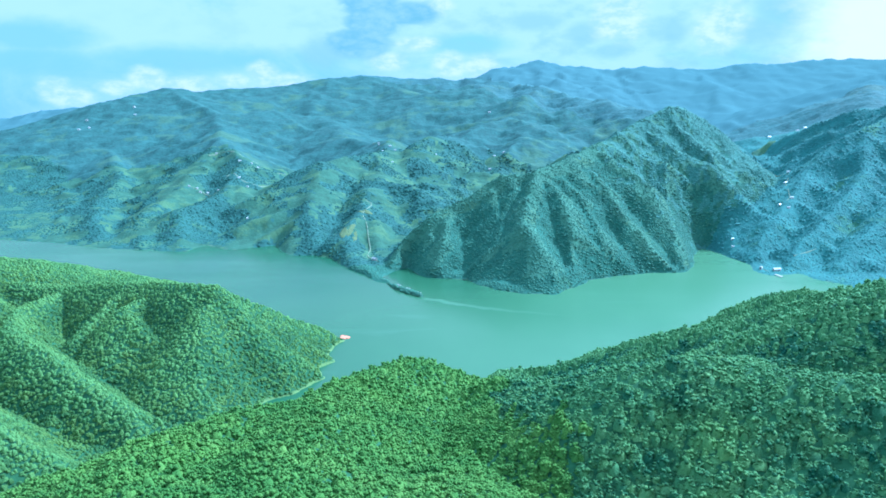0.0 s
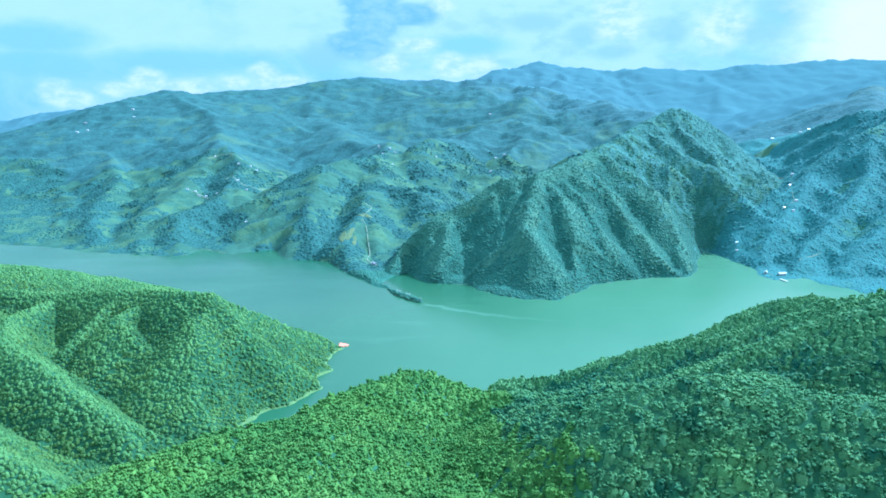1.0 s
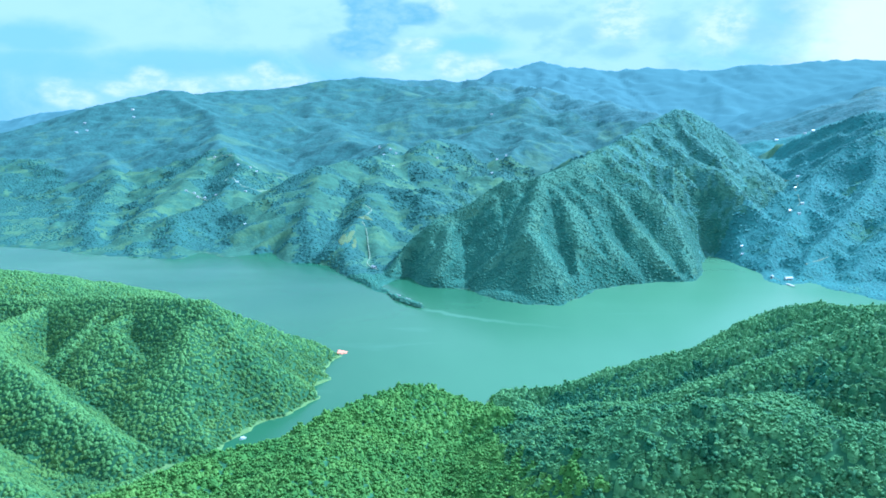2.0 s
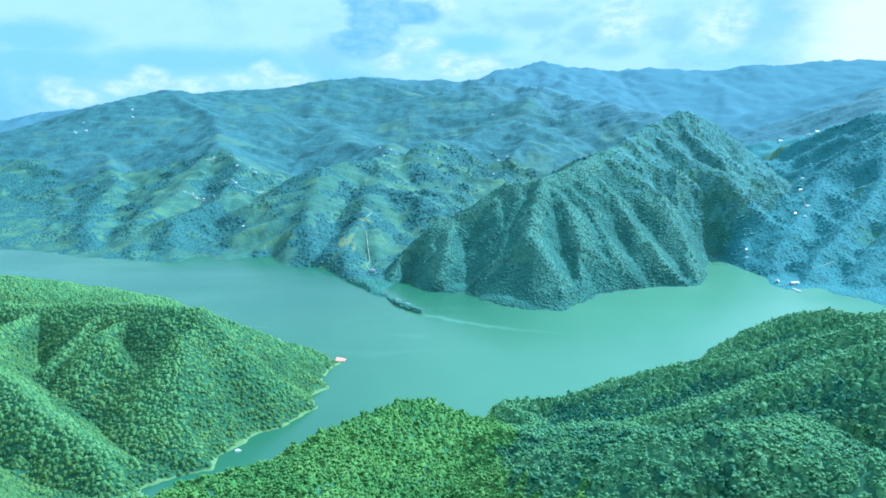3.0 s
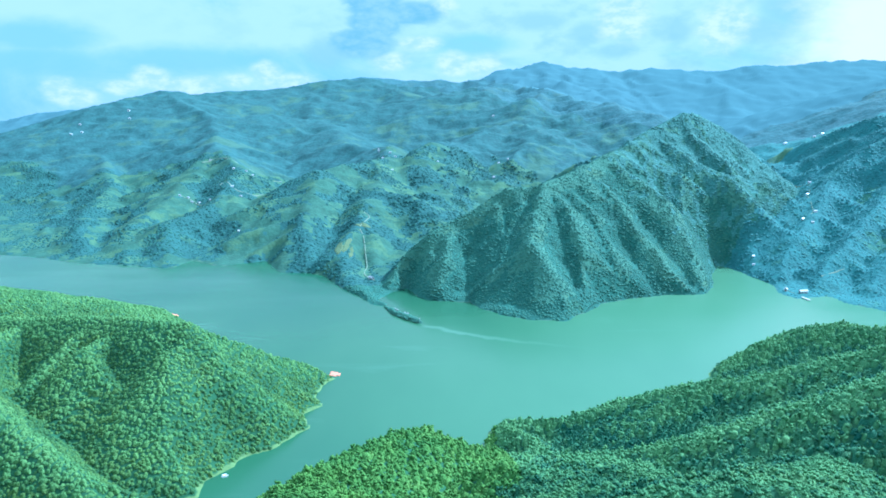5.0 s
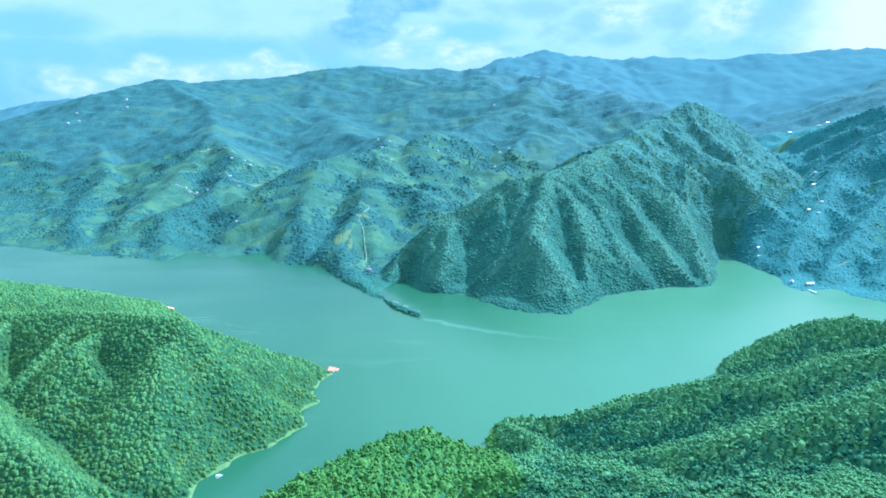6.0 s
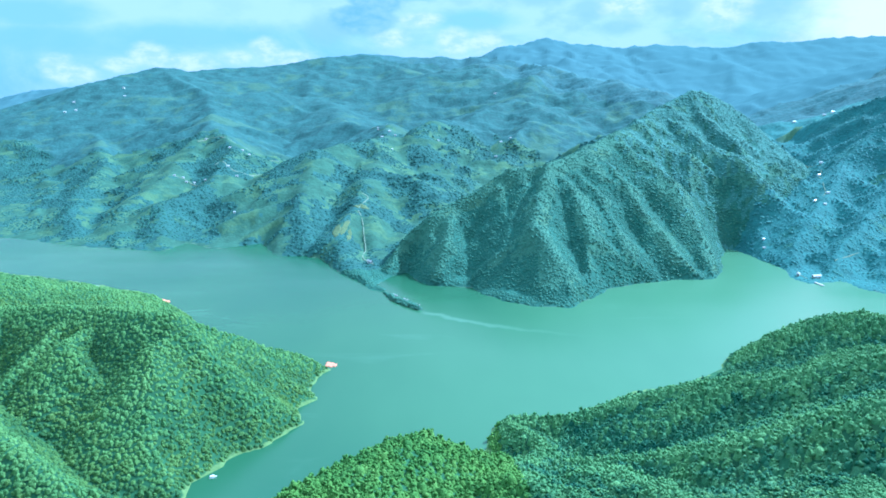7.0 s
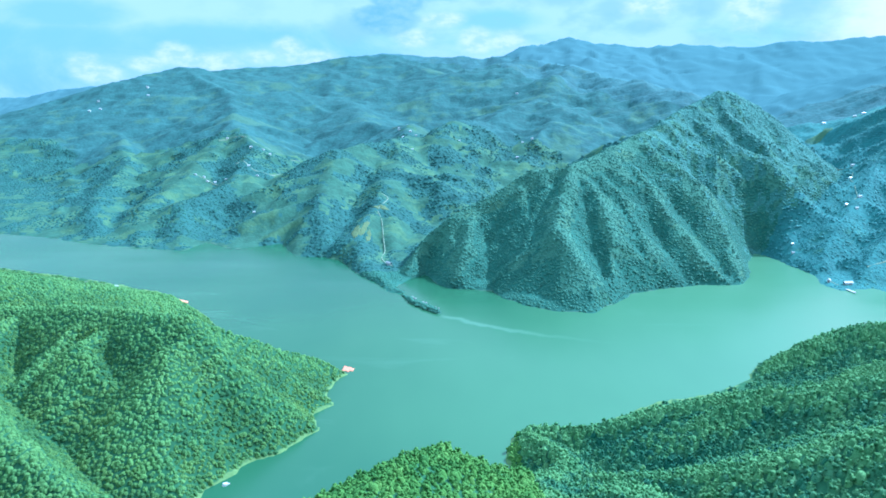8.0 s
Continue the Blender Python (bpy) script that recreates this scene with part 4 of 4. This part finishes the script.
    wood("mountain_forest", "patchy woods among clearings on a broad mountain, haze painted into their blue-green", p, crown_sizes(gen, 3.8, 6.2, len(p)), 0, LEAF_FAR_HAZE, rng, sunk=0.18)
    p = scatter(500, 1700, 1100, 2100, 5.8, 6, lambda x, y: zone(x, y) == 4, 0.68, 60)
    wood("cove_forest", "pine woods above a cove, haze painted into their blue-green", p, crown_sizes(gen, 2.5, 4.2, len(p)), 0, LEAF_COVE_HAZE, rng, sunk=0.2)


def in_tree_stand(x, y):
    return (x > -46) & (x < 50) & (y > 256) & (y < 306)


woods()


# ---- helpers for things ----
def part(name, bm, material, parent, label=""):
    """Links a bmesh as one mesh object under a thing or a part."""
    me = bpy.data.meshes.new(name)
    bm.to_mesh(me)
    bm.free()
    me.materials.append(material)
    ob = new(name, me)
    ob.parent = parent
    return tagged(ob, label)


def box(bm, x, y, z, sx, sy, sz, turn=None):
    """A box of full sizes about a centre."""
    m = Matrix.Translation((x, y, z)) @ (turn or Matrix()) @ Matrix.Diagonal((sx, sy, sz, 1))
    bmesh.ops.create_cube(bm, size=1, matrix=m)
    return bm


def rod(bm, a, b, r0, r1, sides=6):
    a, b = Vector(a), Vector(b)
    q = (b - a).to_track_quat("Z", "Y").to_matrix().to_4x4()
    m = Matrix.Translation((a + b) / 2) @ q
    bmesh.ops.create_cone(bm, cap_ends=True, segments=sides, radius1=r0, radius2=r1, depth=(b - a).length, matrix=m)
    return bm


def ground_at(x, y):
    return float(height(np.array([x]), np.array([y]))[0])


BARK = plain("bark", (0.16, 0.13, 0.09), 0.9, 0, 0.4, 0.3)
WHITEWASH = plain("whitewashed_wall", (0.58, 0.60, 0.58), 0.8)
TIN = plain("pale_tin_roof", (0.55, 0.58, 0.58), 0.45, 0.2, 0.15, 2.0)
RUST = plain("weathered_tin_roof", (0.36, 0.37, 0.36), 0.6, 0.1, 0.3, 1.5)
GLASS = plain("dark_window_glass", (0.05, 0.07, 0.08), 0.1)
DOORWOOD = plain("door_wood", (0.20, 0.13, 0.08), 0.7)
HULL = plain("white_boat_paint", (0.80, 0.80, 0.78), 0.35)
PLANK = plain("grey_planks", (0.46, 0.44, 0.40), 0.85, 0, 0.3, 0.8)
CONCRETE = plain("pale_concrete", (0.46, 0.48, 0.46), 0.9)
ROCK = plain("grey_rock", (0.24, 0.27, 0.24), 0.9, 0, 0.45, 1.5)


# ---- bare ground, meadows and tracks ----
def drape(name, patch, material, lift, seed, label, category):
    """A patch with a ragged edge that lies on the slope."""
    cx, cy, rx, ry, turn = patch
    c, s_ = math.cos(radians(turn)), math.sin(radians(turn))
    rings, spokes = 8, 56
    r = np.linspace(0, 1, rings + 1)[1:, None]
    a = np.linspace(0, 2 * np.pi, spokes, endpoint=False)[None, :]
    edge = 0.35 + 1.0 * fbm(np.cos(a) * 3 + seed, np.sin(a) * 3, 0.8, 4, seed)
    u, v = (rx * r * edge * np.cos(a)).ravel(), (ry * r * edge * np.sin(a)).ravel()
    x = np.concatenate([[cx], cx + u * c - v * s_])
    y = np.concatenate([[cy], cy + u * s_ + v * c])
    z = np.maximum(height(x, y), 0.1) + lift
    z[-spokes:] -= lift + 2.5
    verts = np.stack([x, y, z], -1)
    i = 1 + np.arange(rings * spokes).reshape(rings, spokes)
    nxt = np.roll(i, -1, 1)
    tri = [np.stack([np.zeros(spokes, int), i[0], nxt[0]], -1)]
    for k in range(rings - 1):
        tri += [np.stack([i[k], i[k + 1], nxt[k + 1]], -1), np.stack([i[k], nxt[k + 1], nxt[k]], -1)]
    return tagged(new(name, sheet_mesh(name, verts, np.concatenate(tri), (material,))), label, category, kind="structure")


def track(pts, width):
    """A strip of gravel cut into the slope along a line."""
    line = []
    for (ax, ay), (bx, by) in zip(pts, pts[1:]):
        n = max(2, int(math.hypot(bx - ax, by - ay) / 6))
        line += [(ax + (bx - ax) * k / n, ay + (by - ay) * k / n) for k in range(n)]
    line = np.array(line + [pts[-1]])
    for _ in range(6):
        line[1:-1] = 0.25 * line[:-2] + 0.5 * line[1:-1] + 0.25 * line[2:]
    d = np.gradient(line, axis=0)
    n = np.stack([-d[:, 1], d[:, 0]], -1) / np.hypot(d[:, 0], d[:, 1])[:, None]
    z = height(line[:, 0], line[:, 1])
    z = np.maximum(np.convolve(np.pad(z, 2, "edge"), np.ones(5) / 5, "valid"), 0.5) + 0.6
    rows = [np.column_stack([line + n * width * k, z + (0 if abs(k) < 1.2 else -4)]) for k in (-1.6, -1, 0, 1, 1.6)]
    verts = np.stack(rows, 1).reshape(-1, 3)
    i = np.arange(len(verts)).reshape(-1, 5)
    faces = np.stack([i[:-1, :-1], i[:-1, 1:], i[1:, 1:], i[1:, :-1]], -1).reshape(-1, 4)
    tagged(new("dirt_track", sheet_mesh("dirt_track", verts, faces, (TRACK,))), "pale gravel track cut into a wooded slope", "road", kind="structure")


for n, patch in enumerate(BARE_PATCHES):
    drape("bare_slope", patch, TAN_EARTH, 0.9, 200 + n, "tan eroded earth scar on the slope", "bare earth")
for n, patch in enumerate(RED_PATCHES):
    drape("red_bank", patch, RED_EARTH, 0.5, 300 + n, "bare orange-red earth at the headland point", "bare earth")
for pts, width in TRACKS:
    track(pts, width)


# ---- trees that stand nearest ----
def tree_kind(rng):
    root = new("tree")
    bm = bmesh.new()
    top = rng.uniform(3.0, 4.2)
    rod(bm, (0, 0, -0.6), (0.1, 0.05, top), 0.22, 0.12, 7)
    for k in range(4):
        a = k * 1.7 + rng.uniform(-0.4, 0.4)
        z = top * rng.uniform(0.55, 0.9)
        rod(bm, (0.05, 0, z), (1.3 * math.cos(a), 1.3 * math.sin(a), z + 1.2), 0.09, 0.04, 5)
    part("trunk", bm, BARK, root)
    v, f = crown(26, rng, 1.0)
    r = rng.uniform(2.3, 3.1)
    v = v * r + (0, 0, top - 0.55 * r)
    ob = new("crown", sheet_mesh("crown", v, f, (LEAF_SPUR,)))
    ob.parent = root
    return tagged(root, "bright green broadleaf tree in a dense stand on a spur", "tree", "trees on the spur")


def stand():
    rng = random.Random(21)
    kinds = [tree_kind(rng) for _ in range(6)]
    x, y = np.meshgrid(np.arange(-44, 50, 4.3), np.arange(258, 306, 4.3))
    gen = np.random.default_rng(8)
    x, y = x.ravel() + gen.uniform(-1.8, 1.8, x.size), y.ravel() + gen.uniform(-1.8, 1.8, x.size)
    z = height(x, y)
    for n, (px, py, pz) in enumerate(zip(x, y, z)):
        m = pose(px, py, pz - 1.9, rng.uniform(-5, 5), rng.uniform(-5, 5), rng.uniform(0, 360))
        s_ = rng.uniform(0.65, 1.25)
        ob = kinds[n] if n < len(kinds) else copy_thing(kinds[n % len(kinds)], m)
        ob.matrix_basis = m @ Matrix.Diagonal((s_, s_, s_ * rng.uniform(0.85, 1.15), 1))


stand()


# ---- houses ----
def gable(bm, w, d, z, rise, over, thick):
    """A two-sided roof of slabs over a w by d plan."""
    for side in (-1, 1):
        run = d / 2 + over
        ang = math.atan2(rise, d / 2)
        q = Matrix.Rotation(-side * ang, 4, "X")
        length = run / math.cos(ang)
        mid_y, mid_z = side * run / 2, z + rise - math.tan(ang) * run / 2 + thick / 2
        box(bm, 0, mid_y, mid_z, w + 2 * over, length, thick, q)
    return bm


def house_kind(roof, label):
    w, d, h = 9.5, 6.5, 3.4
    root = new("house")
    bm = box(bmesh.new(), 0, 0, h / 2 - 1.2, w, d, h + 2.4)
    for x in (-w / 2, w / 2):
        t = [bm.verts.new(p) for p in ((x, -d / 2, h), (x, d / 2, h), (x, 0, h + 1.7))]
        bm.faces.new(t)
    part("wall", bm, WHITEWASH, root)
    part("roof", gable(bmesh.new(), w, d, h, 1.8, 0.7, 0.16), roof, root)
    part("door", box(bmesh.new(), -1.0, -d / 2 - 0.03, 1.0, 1.0, 0.08, 2.0), DOORWOOD, root)
    for x in (-3.2, 1.4, 3.3):
        win = part("window", box(bmesh.new(), x, -d / 2 - 0.03, 1.7, 1.3, 0.08, 1.1), GLASS, root)
        part("sill", box(bmesh.new(), x, -d / 2 - 0.09, 1.1, 1.5, 0.2, 0.08), CONCRETE, win)
    return tagged(root, label, "house", "houses on the slopes")


def village():
    kinds = [house_kind(TIN, "small white hillside house with a pale tin roof"), house_kind(RUST, "small white hillside house with a weathered grey roof")]
    spare = []
    for n, (x, y, turn, size, kind) in enumerate(HOUSES):
        m = pose(x, y, ground_at(x, y) + 0.4, 0, 0, turn)
        ob = copy_thing(kinds[kind], m) if kind in spare else kinds[kind]
        spare.append(kind)
        ob.matrix_basis = m @ Matrix.Diagonal((size * 0.62, size * 0.62, size * 0.62, 1))


village()


# ---- at the water ----
def boat():
    root = new("boat")
    bm = bmesh.new()
    ribs = [(-3.6, 0.35, 0.5), (-2.6, 0.8, 0.55), (-0.5, 0.95, 0.55), (1.8, 0.85, 0.6), (3.2, 0.45, 0.75), (4.0, 0.04, 0.95)]
    loops = []
    for x, half, top in ribs:
        loops.append([bm.verts.new(p) for p in ((x, -half, top), (x, -half * 0.75, 0.0), (x, 0, -0.3), (x, half * 0.75, 0.0), (x, half, top), (x, 0, top - 0.08))])
    for a, b in zip(loops, loops[1:]):
        for k in range(6):
            bm.faces.new((a[k], a[(k + 1) % 6], b[(k + 1) % 6], b[k]))
    bm.faces.new(loops[0])
    bm.faces.new(loops[-1])
    bmesh.ops.recalc_face_normals(bm, faces=bm.faces)
    part("hull", bm, HULL, root)
    part("canopy", box(bmesh.new(), -0.4, 0, 2.1, 4.2, 1.9, 0.1), HULL, root, "flat white canopy")
    for x in (-2.3, 1.5):
        for y in (-0.75, 0.75):
            part("post", rod(bmesh.new(), (x, y, 0.5), (x, y, 2.1), 0.04, 0.04), PLANK, root)
    for side in (-1, 1):
        bm = rod(bmesh.new(), (-2.8, side * 2.1, 0.1), (2.6, side * 2.1, 0.1), 0.16, 0.1, 8)
        part("outrigger", bm, HULL, root)
    for x in (-1.6, 1.2):
        part("crossbar", rod(bmesh.new(), (x, -2.1, 0.3), (x, 2.1, 0.3), 0.06, 0.06), PLANK, root)
    for x in (-1.6, -0.3, 0.9):
        part("bench", box(bmesh.new(), x, 0, 0.62, 0.4, 1.5, 0.08), PLANK, root)
    root.matrix_basis = pose(-212, 648, 0.05, 0, 0, 32) @ Matrix.Diagonal((0.85, 0.85, 0.85, 1))
    tagged(root, "small white canopied outrigger boat moored by the bank", "boat")


def jetty():
    root = new("jetty")
    for k in range(9):
        part("plank", box(bmesh.new(), 0, -1.0 - 2.2 * k, 1.4, 4.0, 2.1, 0.25), PLANK, root)
    for k in range(4):
        for x in (-1.7, 1.7):
            part("pile", rod(bmesh.new(), (x, -2 - 5 * k, -4), (x, -2 - 5 * k, 1.8), 0.2, 0.2), CONCRETE, root)
    root.matrix_basis = pose(566, 1229, 0, 0, 0, 12)
    tagged(root, "pale plank jetty on round piles over the water", "jetty")


def boathouse(x, y, turn, w, d, label):
    root = new("boathouse")
    h = 3.2
    bm = box(bmesh.new(), 0, 0, h / 2 - 1.5, w, d, h + 3)
    part("wall", bm, CONCRETE, root)
    part("roof", gable(bmesh.new(), w, d, h, 1.6, 1.0, 0.2), RUST, root)
    for k in range(max(2, int(w / 5))):
        xk = -w / 2 + (k + 0.5) * w / max(2, int(w / 5))
        win = part("window", box(bmesh.new(), xk, -d / 2 - 0.04, 1.9, 1.6, 0.1, 1.2), GLASS, root)
        part("sill", box(bmesh.new(), xk, -d / 2 - 0.12, 1.2, 1.9, 0.26, 0.1), CONCRETE, win)
    part("door", box(bmesh.new(), -w / 2 - 0.04, 0, 1.2, 0.1, 1.6, 2.4), DOORWOOD, root)
    root.matrix_basis = pose(x, y, ground_at(x, y) + 0.6, 0, 0, turn)
    tagged(root, label, "building")


def boulders():
    """Loose grey blocks along the crest of the islet."""
    rng = random.Random(4)
    forms = []
    for _ in range(3):
        v = ICO_V * np.array([rng.uniform(0.7, 1.2) for _ in range(12)])[:, None] * (1.2, 1.0, 0.7)
        forms.append(sheet_mesh("boulder", v, ICO_F, (ROCK,), smooth=False))
    for k in range(10):
        q = k / 9
        x, y = -114 + 50 * q + rng.uniform(-4, 4), 1164 - 56 * q + rng.uniform(-4, 4)
        ob = new("boulder", forms[k % 3])
        s_ = rng.uniform(1.2, 2.6)
        ob.matrix_basis = pose(x, y, max(ground_at(x, y), 0.2) + 0.5 * s_, 0, 0, rng.uniform(0, 360)) @ Matrix.Diagonal((s_, s_, s_, 1))
        tagged(ob, "rough grey boulder among scrub on a small islet", "rock", "boulders on the islet")


boat()
jetty()
boathouse(578, 1250, 10, 13, 5, "long white lakeside building with a pale roof")
boathouse(556, 1266, 60, 7, 4, "white lakeside shed with a pale tin roof")
boathouse(-171, 1344, -50, 12, 4.5, "long pale shed at the foot of the eroded slope")
boulders()
